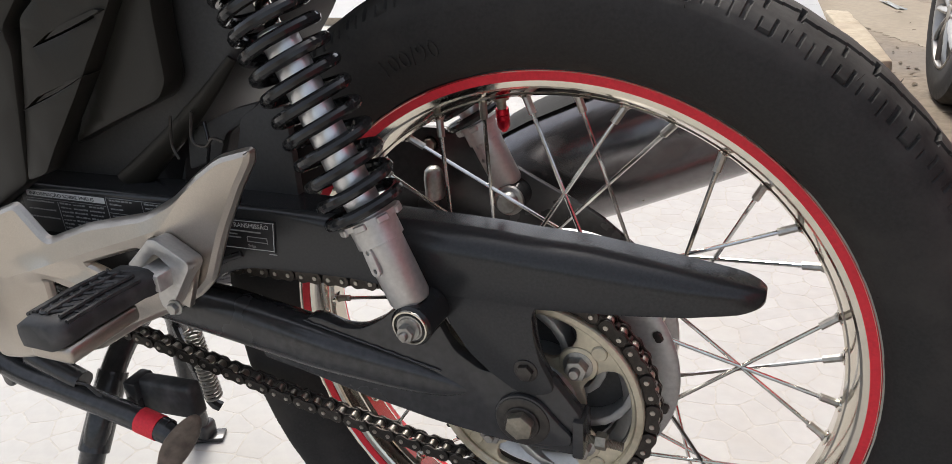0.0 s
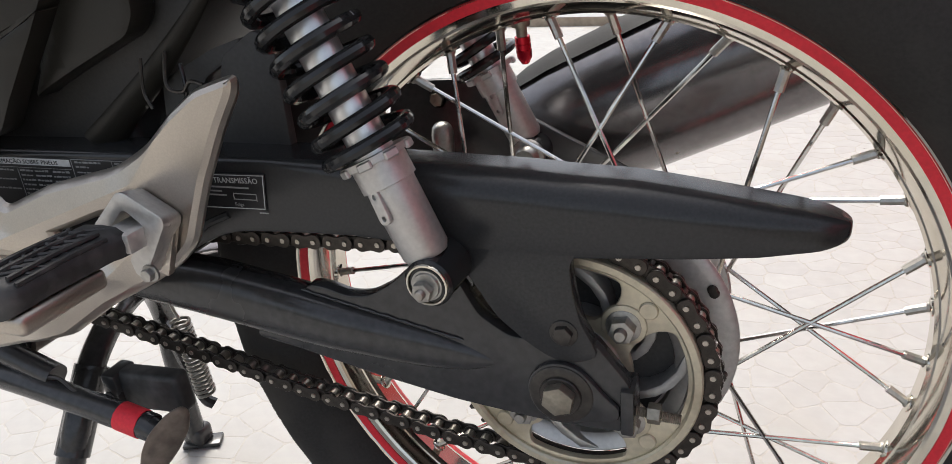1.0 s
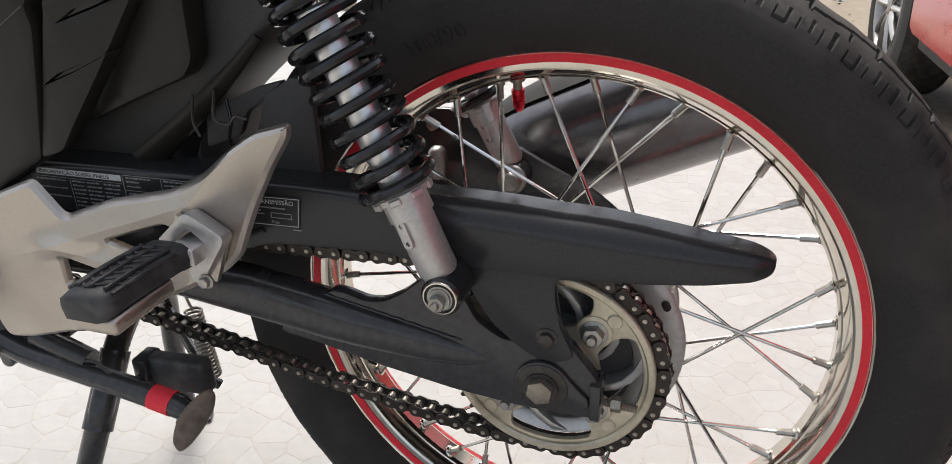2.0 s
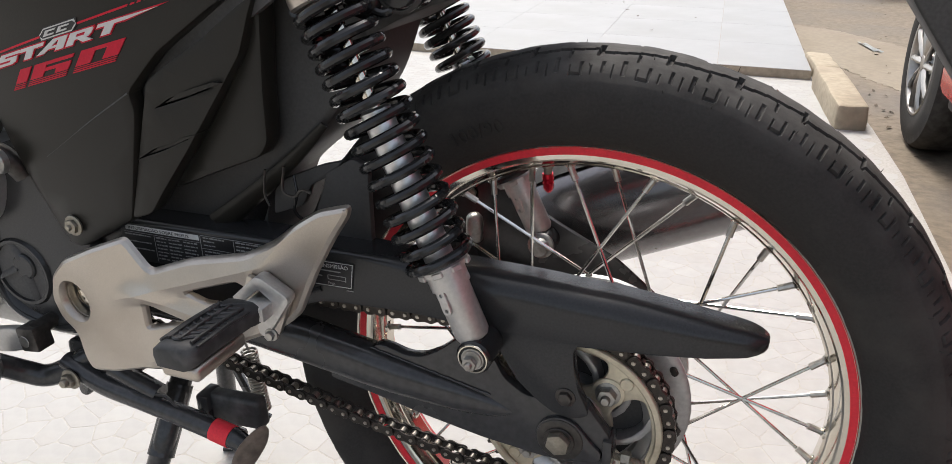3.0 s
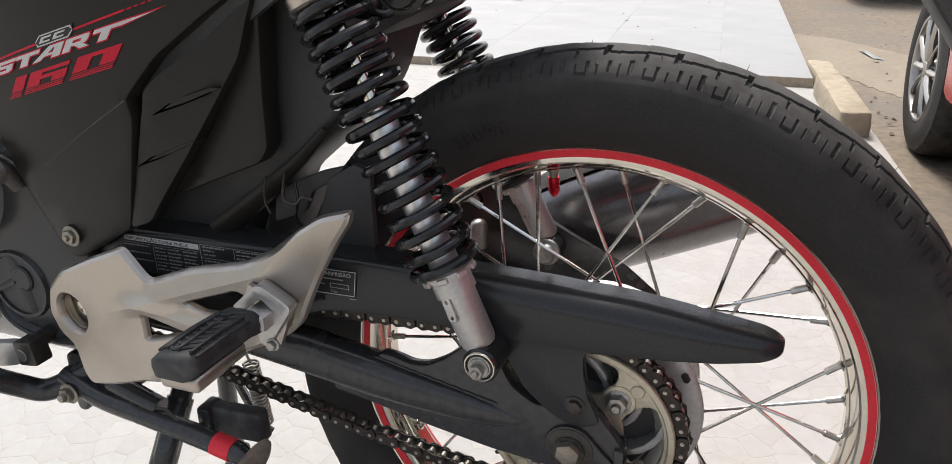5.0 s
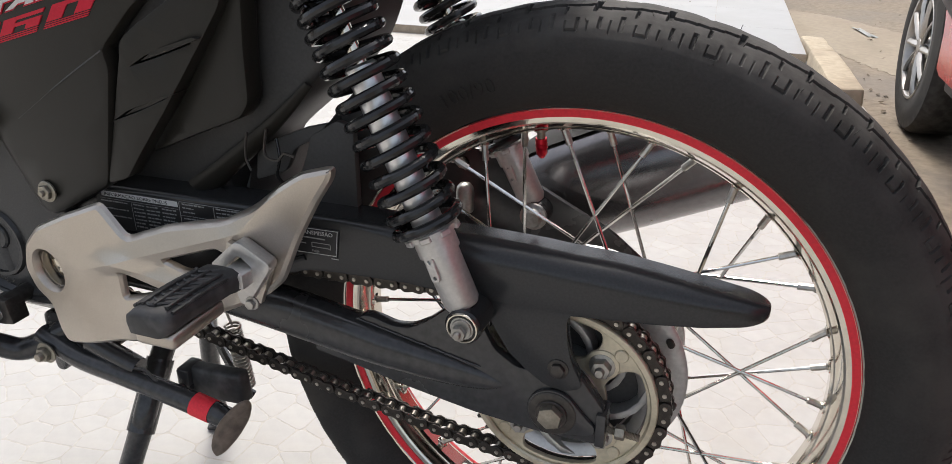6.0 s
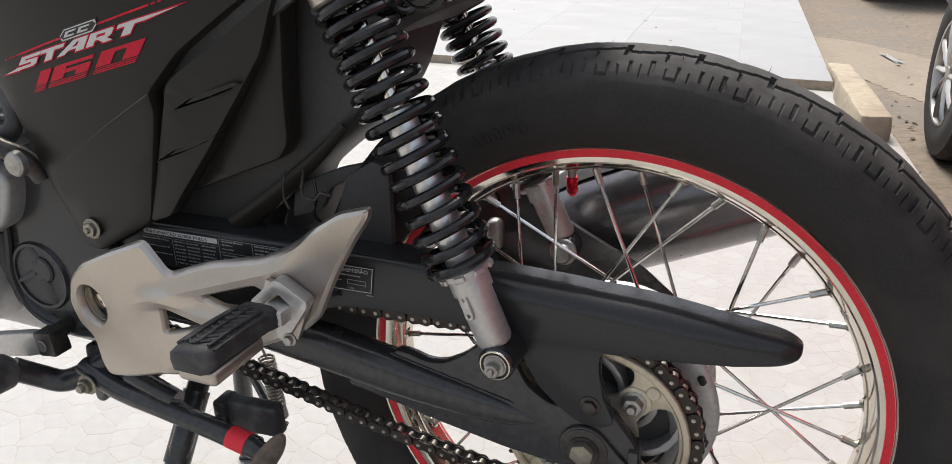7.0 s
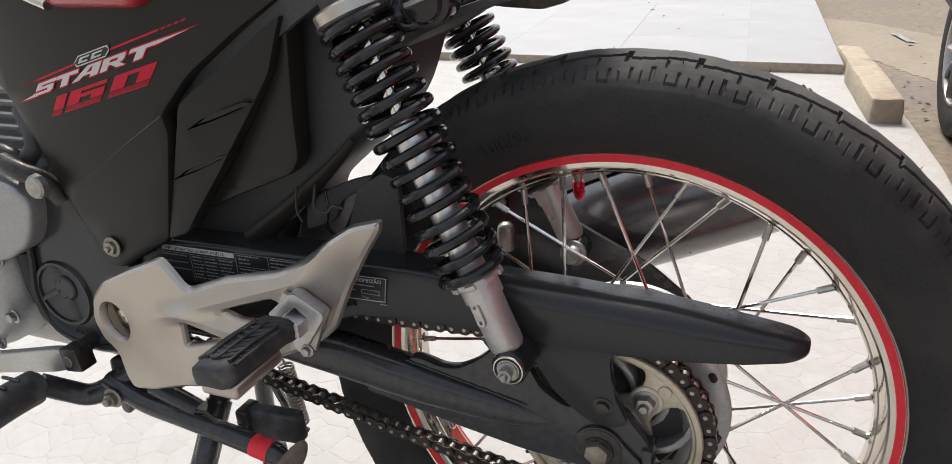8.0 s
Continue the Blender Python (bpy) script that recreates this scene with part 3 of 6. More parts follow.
for a, b in zip(dense, dense[1:]):
    seg_len = (b - a).length
    while nxt <= acc + seg_len and len(marks) < links:
        marks.append(a.lerp(b, (nxt - acc) / seg_len if seg_len else 0))
        nxt += step
    acc += seg_len


def link_mesh(outer):
    h, w = 0.0058, step / 2
    shape = []
    for cx, a0 in ((w, -90), (-w, 90)):
        for i in range(9):
            t = radians(a0 + 180 * i / 8)
            shape.append((cx + h * math.cos(t) * 0.98, h * math.sin(t)))
    shape = shape[:9] + [(0, 0.0044)] + shape[9:] + [(0, -0.0044)]
    bm = bmesh.new()
    y = 0.0072 if outer else 0.0050
    for s in (-1, 1):
        plate(shape, s * y - 0.0009, s * y + 0.0009, 0.0003, bm=bm, seg=1)
    return bm


chain = part("drive_chain", tube([m for m in marks[:2]], 0.002, 6), CHAIN_PIN, bike, "oily dark roller chain")
outer_me, inner_me = finish(link_mesh(True), CHAIN_PLATE, name="link"), finish(link_mesh(False), CHAIN_PLATE, name="link")
pin_bm = lathe([(0, -0.0090), (0.0018, -0.0090), (0.0021, -0.0084), (0.0021, 0.0084), (0.0018, 0.009), (0, 0.009)], 10)
lathe([(0.0042, -0.0040), (0.0042, 0.0040)], 12, bm=pin_bm)
pin_me = finish(pin_bm, CHAIN_PIN, name="roller")
for i, m in enumerate(marks):
    n = marks[(i + 1) % links]
    mid, d = (m + n) / 2, n - m
    rot = Matrix.Rotation(-math.atan2(d.z, d.x), 4, "Y")
    shared("link", outer_me if i % 2 else inner_me, chain, Matrix.Translation(mid) @ rot)
    shared("roller", pin_me, chain, Matrix.Translation(m) @ rot)
front_teeth = []
for i in range(15):
    for da, r in ((-0.5, FR - 0.0044), (-0.1, FR + 0.004), (0.1, FR + 0.004)):
        t = 2 * math.pi * (i + da) / 15
        front_teeth.append((FS.x + r * math.cos(t), FS.z + r * math.sin(t)))
part("front_sprocket", plate(front_teeth, CY - 0.003, CY + 0.003), DARK_STEEL, bike)

# swingarm: near arm with gusset, far arm, axle parts
far_out = rounded([(-0.54, 0.405), (-0.37, 0.405), (-0.256, 0.397), (-0.183, 0.384), (-0.104, 0.362), (-0.043, 0.344), (0.018, 0.332), (0.018, 0.307), (-0.018, 0.308), (-0.074, 0.313), (-0.133, 0.323),
                   (-0.195, 0.335), (-0.248, 0.342), (-0.318, 0.354), (-0.41, 0.360), (-0.54, 0.364)], 0.02, 3)
def arm_tube():
    """An oval tube whose height follows the arm, closed by a pinched round end."""
    ax = [-0.54, -0.37, -0.256, -0.183, -0.104, -0.060, -0.041]
    over, under = [0.405, 0.405, 0.397, 0.385, 0.3690, 0.3600, 0.3550], [0.372, 0.369, 0.3535, 0.3430, 0.3360, 0.3360, 0.3390]
    b = bmesh.new()
    rows = []
    for x in [*np.linspace(-0.54, -0.075, 40), *[-0.040 - 0.035 * (1 - k / 8) ** 2 for k in range(1, 9)]]:
        zt, zb = np.interp(x, ax, over), np.interp(x, ax, under)
        close = math.sqrt(max(0.02, 1 - max(0.0, (x + 0.085) / 0.0455) ** 2))
        depth = 0.0185 * (1 - 0.55 * max(0.0, min(1.0, (x + 0.16) / 0.12))) * (0.4 + 0.6 * close)
        mz, hz = 0.5 * (zt + zb), 0.5 * (zt - zb) * close
        ring = []
        for k in range(28):
            a = 2 * math.pi * k / 28
            cy, sz = math.cos(a), math.sin(a)
            ring.append(b.verts.new((x, -0.0965 + depth * math.copysign(abs(cy) ** 0.8, cy), mz + hz * math.copysign(abs(sz) ** 0.85, sz))))
        rows.append(ring)
    for p, q in zip(rows, rows[1:]):
        for k in range(28):
            b.faces.new((p[k], p[(k + 1) % 28], q[(k + 1) % 28], q[k]))
    b.faces.new(rows[0])
    b.faces.new(rows[-1])
    return b


swingarm = part("swingarm", arm_tube(), FRAME_BLACK, bike, "black painted steel swingarm", 60)
gus = rounded([(-0.2250, 0.3500), (-0.1980, 0.3640), (-0.1880, 0.3720), (-0.1830, 0.3840), (-0.1760, 0.3905), (-0.1640, 0.3895), (-0.1470, 0.3845), (-0.1310, 0.3865), (-0.1140, 0.3965), (-0.0980, 0.4110), (-0.0860, 0.4220), (-0.0740, 0.4180),
               (-0.0650, 0.4050), (-0.0530, 0.3820), (-0.0330, 0.3690), (-0.0040, 0.3700), (0.0190, 0.3740), (0.0350, 0.3535), (0.0430, 0.3430), (0.0420, 0.3085), (0.0160, 0.3075), (-0.0180, 0.3080), (-0.0740, 0.3130), (-0.1330, 0.3230), (-0.1950, 0.3360), (-0.2300, 0.3420)], 0.006, 3)
part("gusset_plate", plate(gus, -0.1025, -0.090, 0.002), FRAME_BLACK, swingarm, "pressed steel gusset and axle plate")
bead = [(-0.182 + 0.0045 * i, -0.1032, 0.3862 - 0.00092 * i + 0.0004 * math.sin(i * 2.3)) for i in range(27)]
part("weld_bead", tube(bead, [0.0010 + 0.0003 * math.sin(i * 1.9) for i in range(27)], 8), FRAME_BLACK, swingarm)
far_arm = part("far_arm", plate(far_out, 0.082, 0.112, 0.011, seg=4), FRAME_BLACK, swingarm)
part("pivot_tube", lathe([(0, -0.11), (0.026, -0.11), (0.026, 0.11), (0, 0.11)], 24, at=(-0.53, 0, 0.385)), FRAME_BLACK, swingarm)
part("cross_tube", tube([(-0.44, -0.1, 0.39), (-0.44, 0.1, 0.39)], 0.02, 16), FRAME_BLACK, swingarm)
far_g = rounded([(-0.225, 0.37), (-0.220, 0.452), (-0.205, 0.474), (-0.145, 0.476), (-0.11, 0.456), (-0.06, 0.43), (0.0, 0.40), (0.05, 0.36), (0.05, 0.31), (-0.05, 0.31)], 0.012, 3)
part("far_bracket", plate(far_g, 0.126, 0.133, 0.002), FRAME_BLACK, swingarm, "black exhaust hanger bracket")
part("bracket_bolt", hex_bolt((-0.170, 0.126, 0.458), 0.0065, 0.005, 0.009), AXLE_STEEL, swingarm)
part("brake_lug", tube([(-0.157, 0.100, z) for z in (0.412, 0.414, 0.434, 0.440, 0.4435, 0.445)], [0.0085, 0.0095, 0.0098, 0.0088, 0.006, 0.002], 24), ZINC, swingarm, "small silver canister lug")

# axle nut, washer, adjuster
axle = part("rear_axle", hex_bolt((0, -0.1100, AXLE), 0.0108, 0.0075, 0.0, 0.0, turn=0.35), AXLE_STEEL, bike, "dull brass-toned axle bolt head")
part("axle_washer", lathe([(0, -0.1105), (0.0130, -0.1105), (0.0136, -0.1098), (0.0137, -0.1086), (0.0192, -0.1084), (0.0205, -0.1076), (0.0207, -0.1055), (0, -0.1055)], 40, at=(0.0, 0, AXLE - 0.001)), DARK_STEEL, axle, "dark stepped axle collar")
tear = [(0.0225 * math.cos(radians(b)), AXLE - 0.001 + 0.0225 * math.sin(radians(b))) for b in range(50, 291, 12)] + [(0.026, 0.3165), (0.036, 0.3185), (0.037, 0.3285), (0.030, 0.3340)]
part("adjuster_plate", plate(rounded(tear, 0.004, 2), -0.1068, -0.101, 0.0018), FRAME_BLACK, axle, "teardrop chain adjuster plate")
part("adjuster_block", block((0.0085, 0.024, 0.033), (0.0410, -0.0945, 0.3255), 0.0018), FRAME_BLACK, axle)
rod = [(0.030 + 0.0006 * i, -0.098, 0.3245 - 0.00004 * i) for i in range(72)]
part("adjuster_bolt", tube(rod, [0.0028 if i % 2 else 0.0033 for i in range(72)], 10), AXLE_STEEL, axle, "threaded chain adjuster bolt")
nut = hex_bolt((0, 0, 0), 0.0066, 0.007, turn=0.0)
bmesh.ops.transform(nut, matrix=Matrix.Translation((0.0535, -0.098, 0.3235)) @ Matrix.Rotation(radians(90), 4, "Z"), verts=nut.verts)
part("adjuster_nut", nut, AXLE_STEEL, axle)

# chain guard
GY = -0.106
top = [(-0.48, 0.4765), (-0.422, 0.4778), (-0.300, 0.4800), (-0.200, 0.4805), (-0.089, 0.4820), (-0.023, 0.4825), (0.043, 0.4800), (0.100, 0.4745), (0.136, 0.4715), (0.150, 0.4700), (0.1555, 0.4690)]
low = [(0.1555, 0.4570), (0.1535, 0.4550), (0.1400, 0.4515), (0.110, 0.4450), (0.075, 0.4405), (0.033, 0.4370), (0.006, 0.4345), (-0.066, 0.4320), (-0.10, 0.4320), (-0.129, 0.4330), (-0.163, 0.4310),
       (-0.206, 0.4275), (-0.225, 0.4260), (-0.246, 0.4190), (-0.268, 0.4070), (-0.297, 0.3840), (-0.34, 0.371), (-0.48, 0.380)]


def guard_mesh():
    """The guard as a run of sections: flat outer face, rounded shoulder, narrow top, inner wall."""
    tx, tz = [p[0] for p in top], [p[1] for p in top]
    lx, lz = [p[0] for p in low[::-1]], [p[1] for p in low[::-1]]
    xs = list(np.linspace(-0.48, 0.13, 62)) + [0.1555 - 0.0255 * (1 - k / 9) ** 2 for k in range(1, 10)]
    b = bmesh.new()
    rows = []
    for x in xs:
        zt, zb = np.interp(x, tx, tz), np.interp(x, lx, lz)
        t = max(0.0, (x - 0.02) / 0.1325)
        end = max(0.0, (x - 0.136) / 0.0195)
        k = math.sqrt(max(0.0, 1 - end * end))
        mz = 0.5 * (zt + zb)
        zt, zb = mz + (zt - mz) * (0.62 + 0.38 * k), mz + (zb - mz) * (0.62 + 0.38 * k)
        my = -0.078 + 0.006 * t * t
        yf = my + (GY + 0.078) * (1 - 0.42 * t * t) * (0.3 + 0.7 * k)
        yb = my + 0.014 * (0.3 + 0.7 * k)
        blend = max(0.0, min(1.0, (x + 0.19) / 0.12))
        r = min(0.004 + 0.013 * blend, (zt - zb) * 0.42)
        down = 0.007 * max(0.0, min(1.0, (x + 0.20) / 0.20)) + 0.009 * t * t
        sect = [(yf + 0.004, zb - 0.0), (yf + 0.0010, zb + 0.0012), (yf, zb + 0.004)]
        ry = min(r * 1.25, (yb - yf) * 0.6)
        sect += [(yf + ry * (1 - math.cos(radians(a))), zt - r + r * math.sin(radians(a))) for a in (0, 15, 30, 45, 60, 75, 90)]
        sect += [(yb - 0.003, zt - 0.0006), (yb, zt - 0.004), (yb, zb + 0.3 * (zt - zb))]
        rows.append([b.verts.new((x, y, z - down)) for y, z in sect])
    for p, q in zip(rows, rows[1:]):
        for i in range(len(p)):
            b.faces.new((p[i], p[(i + 1) % len(p)], q[(i + 1) % len(p)], q[i]))
    b.faces.new(rows[0])
    b.faces.new(rows[-1])
    return b


guard = part("chain_guard", guard_mesh(), GUARD_BLACK, bike, "long black plastic chain guard", 40)
leg = rounded([(-0.095, 0.452), (-0.080, 0.434), (-0.060, 0.427), (-0.055, 0.409), (-0.040, 0.385), (-0.022, 0.369), (-0.006, 0.359), (0.012, 0.358), (0.0240, 0.3640), (0.0195, 0.3745), (0.0135, 0.386), (0.0090, 0.406), (0.0075, 0.424), (0.014, 0.4345),
               (0.033, 0.438), (0.033, 0.453)], 0.005, 3)
part("guard_leg", plate(leg, GY + 0.0003, -0.094, 0.0010), GUARD_BLACK, guard, "mounting leg moulded to the chain guard")
part("guard_bolt", hex_bolt((0.003, -0.1070, 0.3785), 0.0064, 0.004, 0.0088), DARK_STEEL, guard)
part("guard_rib", tube(curve_pts([(-0.227, GY + 0.0005, 0.4400), (-0.249, GY + 0.0005, 0.430), (-0.272, GY + 0.0005, 0.412), (-0.297, GY + 0.0005, 0.391)], 6), 0.003, 8), GUARD_BLACK, guard)
clip = tube(curve_pts([(-0.078, -0.098, 0.426), (-0.064, -0.099, 0.4265), (-0.059, -0.100, 0.418), (-0.058, -0.100, 0.411)], 5), 0.0026, 8, flat=0.5)
part("guard_clip", clip, ZINC, guard, "bright bent metal clip")

# labels on the guard
LS = radians(0.5)
panel1 = [(-0.452, 0.4340), (-0.258, 0.4380), (-0.258, 0.4745), (-0.452, 0.4735)]
label_1 = part("tyre_label", plate(panel1, GY - 0.0008, GY + 0.001), LABEL_BLACK, guard, "black tyre information label with fine white print")
part("label_header", bar_rows([(-0.4450, 0.4672, 0.0880, 0.0052, LS)], GY - 0.0008), PRINT, label_1)
bm = lettering("INFORMAÇÃO SOBRE PNEUS", 0.0046, 0.0001)
bmesh.ops.scale(bm, vec=(1.22, 1, 1), verts=bm.verts)
on_side(bm, -0.4415, GY - 0.0013, 0.4682, LS)
part("header_lettering", bm, LABEL_BLACK, label_1)
rng = random.Random(11)
cells = []
for row in range(7):
    z = 0.4620 - row * 0.0037
    for cx, cw in ((-0.4470, 0.034), (-0.4090, 0.013), (-0.3940, 0.016), (-0.3760, 0.016)):
        if cx < -0.44 and row not in (0, 2, 4):
            continue
        x = cx
        while x < cx + cw - 0.002:
            w = rng.uniform(0.0016, 0.0050)
            cells.append((x, z + (x + 0.44) * 0.01, min(w, cx + cw - x), rng.uniform(0.0009, 0.0015), LS))
            x += w + 0.0009
for row, z in enumerate((0.4700, 0.4665, 0.4625, 0.4560, 0.4520, 0.4485, 0.4450)):
    for cx, cw in ((-0.3520, 0.026), (-0.3150, 0.048)):
        x = cx
        while x < cx + cw * (1.0, 0.5, 0.55, 1.0, 1.0, 0.7, 0.7)[row] - 0.002:
            w = rng.uniform(0.0018, 0.0055)
            cells.append((x, z + (x + 0.44) * 0.012, w, rng.uniform(0.0009, 0.0015), LS))
            x += w + 0.0009
part("print_line", bar_rows(cells, GY - 0.0008), PRINT_DIM, label_1)
bm = bar_rows([(-0.3553, 0.437, 0.0005, 0.036, LS), (-0.3550, 0.4735, 0.094, 0.0005, LS), (-0.3550, 0.4602, 0.094, 0.0004, LS), (-0.4470, 0.4648, 0.090, 0.0003, LS), (-0.4110, 0.437, 0.0004, 0.027, LS), (-0.3175, 0.461, 0.0004, 0.013, LS)], GY - 0.0008)
part("table_rule", bm, PRINT_DIM, label_1)
panel2 = [(-0.2500, 0.4440), (-0.1945, 0.4455), (-0.1910, 0.4705), (-0.2500, 0.4690)]
label_2 = part("chain_label", plate(panel2, GY - 0.0014, GY + 0.001), LABEL_BLACK, guard, "black drive chain label with white print")
bm = on_side(lettering("E TRANSMISSÃO", 0.0054, 0.0001), -0.2365, GY - 0.0015, 0.4632, radians(1.2))
part("title_lettering", bm, PRINT, label_2)
edge = bar_rows([(-0.249, 0.4448, 0.0540, 0.0005, radians(1.5)), (-0.249, 0.4681, 0.0575, 0.0005, radians(1.5)), (-0.1955, 0.4460, 0.0005, 0.0242, radians(-7))], GY - 0.0014)
part("label_border", edge, PRINT, label_2)
cells = [(-0.2350, 0.4598, 0.030, 0.0011, LS), (-0.2410, 0.4568, 0.014, 0.0010, LS), (-0.2410, 0.4540, 0.017, 0.0010, LS), (-0.2000, 0.4432, 0.007, 0.0008, LS), (-0.2180, 0.4520, 0.018, 0.0006, LS), (-0.2180, 0.4560, 0.018, 0.0006, LS), (-0.2185, 0.4520, 0.0006, 0.004, 0), (-0.2005, 0.4515, 0.0006, 0.0045, 0)]
part("print_line", bar_rows(cells, GY - 0.0014), PRINT_DIM, label_2)
bm = on_side(lettering("Folga", 0.0034, 0.0001), -0.2185, GY - 0.0015, 0.4475, LS)
part("diagram_lettering", bm, PRINT_DIM, label_2)

# ---- shock absorbers: one builder; the far one is placed to fit the camera's view ----
def along(s, side):
    """A point on the damper's axis, s metres up from its lower bolt."""
    tilt = radians(24.1 if side < 0 else 26.0)
    x, y, z = (-0.067, -0.125, 0.422) if side < 0 else (-0.081, 0.118, 0.416)
    return Vector((x - s * math.sin(tilt), y - side * 0.02 * s, z + s * math.cos(tilt)))


def shock(side):
    ax = lambda s: along(s, side)
    body = part("shock_absorber", tube([ax(s) for s in (0.012, 0.016, 0.060, 0.0605, 0.075, 0.0755, 0.0795)],
                                       [0.0125, 0.0146, 0.0149, 0.0168, 0.0168, 0.0215, 0.0215], 32), SHOCK_ALU, bike,
                "silver rear shock absorber with black coil spring", 30)
    for i in range(8):
        a = 2 * math.pi * (i + 0.3) / 8
        d = (ax(1) - ax(0)).normalized()
        u = d.orthogonal().normalized()
        w = d.cross(u)
        c = ax(0.0765) + (u * math.cos(a) + w * math.sin(a)) * 0.0214
        nb = block((0.0090, 0.0030, 0.0050), c, 0.0008, 1, Matrix((u * -math.sin(a) + w * math.cos(a), u * math.cos(a) + w * math.sin(a), d)).transposed())
        part("seat_notch", nb, SHOCK_ALU, body)
    part("damper_sleeve", tube([ax(s) for s in (0.078, 0.1, 0.212, 0.214)], [0.0125, 0.0125, 0.0125, 0.0105], 24), BRIGHT_ALU, body, "bright silver damper sleeve")
    part("piston_rod", tube([ax(0.212), ax(0.36)], 0.0058, 16), CHROME, body, "polished piston rod")
    # spring: wider pitch below, closer above
    d = (ax(1) - ax(0)).normalized()
    u = Vector((0, 1, 0)) - d * d.y
    u.normalize()
    w = d.cross(u)
    path, s, a = [], 0.082, 0.4
    while s < 0.302:
        path.append(ax(s) + (u * math.cos(a) + w * math.sin(a)) * 0.0262)
        pitch = 0.0155 - 0.0030 * min(1.0, max(0.0, (s - 0.15) / 0.10))
        if s < 0.088 or s > 0.296:
            pitch = 0.0085
        a += 2 * math.pi / 28
        s += pitch / 28
    part("coil_spring", tube(path, 0.0042, 10), SPRING_BLACK, body, "gloss black coil spring")
    part("top_cover", tube([ax(s) for s in (0.300, 0.302, 0.31, 0.312)], [0.0265, 0.0285, 0.0285, 0.026], 28), CAST_ALU, body, "cream metal upper spring seat")
    part("upper_mount", tube([ax(s) for s in (0.311, 0.314, 0.345)], [0.024, 0.020, 0.018], 24), MATT_BLACK, body)
    e = ax(0)
    yo = e.y
    out = side
    bush = lathe([(0, yo - 0.0155), (0.0138, yo - 0.0155), (0.0151, yo - 0.0138), (0.0151, yo + 0.017), (0.0135, yo + 0.019), (0, yo + 0.019)], 28, at=(e.x, 0, e.z))
    part("lower_eye", bush, SPRING_BLACK, body, "black rubber-bushed lower eye")
    yn = yo + out * 0.0165 if side > 0 else yo - 0.01555
    if side < 0:
        part("eye_washer", lathe([(0, yn - 0.0028), (0.0080, yn - 0.0028), (0.0085, yn - 0.0014), (0.0096, yn - 0.0012), (0.0098, yn + 0.001), (0, yn + 0.001)], 32, at=(e.x, 0, e.z)), ZINC, body, "domed zinc washer")
        part("eye_ring", lathe([(0.0112, yn - 0.0006), (0.0118, yn - 0.0016), (0.0128, yn - 0.0014), (0.0133, yn - 0.0004), (0.0133, yn + 0.002), (0.0112, yn + 0.002)], 40, at=(e.x, 0, e.z), closed=True), CHROME, body, "thin bright ring round the bush")
        part("eye_nut", hex_bolt((e.x - 0.001, yn - 0.003, e.z - 0.002), 0.0064, 0.005, 0.0, 0.0032), ZINC, body)
    else:
        part("eye_cap", lathe([(0, yo - 0.0265), (0.0085, yo - 0.0265), (0.0105, yo - 0.0240), (0.0110, yo - 0.0190), (0.0145, yo - 0.0175), (0.0150, yo - 0.0130), (0, yo - 0.0130)], 28, at=(e.x, 0, e.z)), ZINC, body, "bright lower bolt head")
    part("mount_stud", tube([(e.x, yo, e.z), (e.x, side * 0.095, e.z)], 0.008, 12), DARK_STEEL, body)
    # clamp lug with two holes
    f = Vector((-0.25, -1, 0)).normalized()
    c = ax(0.0500) + f * 0.0158
    tag = plate(rounded([(-0.0042, -0.0105), (0.0042, -0.0105), (0.0042, 0.0105), (-0.0042, 0.0105)], 0.0040, 4), -0.0012, 0.0014, 0.0005,
                holes=[circle(0.0016, 10, 0.0, 0.0068), circle(0.0016, 10, 0.0, -0.0066)])
    rot = Matrix.Rotation(radians(-14), 4, "Z") @ Matrix.Rotation(radians(-24), 4, "Y")
    bmesh.ops.transform(tag, matrix=Matrix.Translation(c) @ rot, verts=tag.verts)
    part("clamp_tag", tag, SHOCK_ALU, body)
    return body


shock(-1)
shock(1)

# ---- passenger footrest bracket ----
BY = -0.155
out = [(-0.408, 0.4805), (-0.384, 0.4510), (-0.337, 0.4695), (-0.272, 0.486), (-0.245, 0.501), (-0.220, 0.521), (-0.196, 0.537), (-0.166, 0.546), (-0.167, 0.536),
       (-0.182, 0.514), (-0.201, 0.481), (-0.211, 0.460), (-0.221, 0.438), (-0.238, 0.422), (-0.265, 0.405), (-0.310, 0.382), (-0.360, 0.350), (-0.391, 0.340), (-0.444, 0.328),
       (-0.477, 0.323), (-0.485, 0.338), (-0.488, 0.366), (-0.503, 0.379), (-0.511, 0.402), (-0.504, 0.428), (-0.486, 0.447), (-0.448, 0.465)]
eye_hole = [(x * math.cos(0.25) - z * math.sin(0.25) - 0.4785, x * math.sin(0.25) + z * math.cos(0.25) + 0.4040) for x, z in
            [(0.0150 * math.cos(2 * math.pi * i / 24), 0.0195 * math.sin(2 * math.pi * i / 24)) for i in range(24)]]
tri_1 = rounded([(-0.343, 0.4355), (-0.285, 0.4560), (-0.279, 0.450), (-0.299, 0.431), (-0.325, 0.4295)], 0.004, 3)
tri_2 = rounded([(-0.397, 0.413), (-0.352, 0.402), (-0.397, 0.388)], 0.003, 3)
ARM, WING = ((-0.430, 0.414), (-0.258, 0.477)), ((-0.258, 0.477), (-0.205, 0.534))
RIBS = [(((-0.400, 0.350), (-0.360, 0.368), (-0.310, 0.400), (-0.272, 0.428)), 0.0060, 0.016), (((-0.430, 0.424), (-0.390, 0.4235), (-0.345, 0.416), (-0.300, 0.411)), 0.0045, 0.012)]


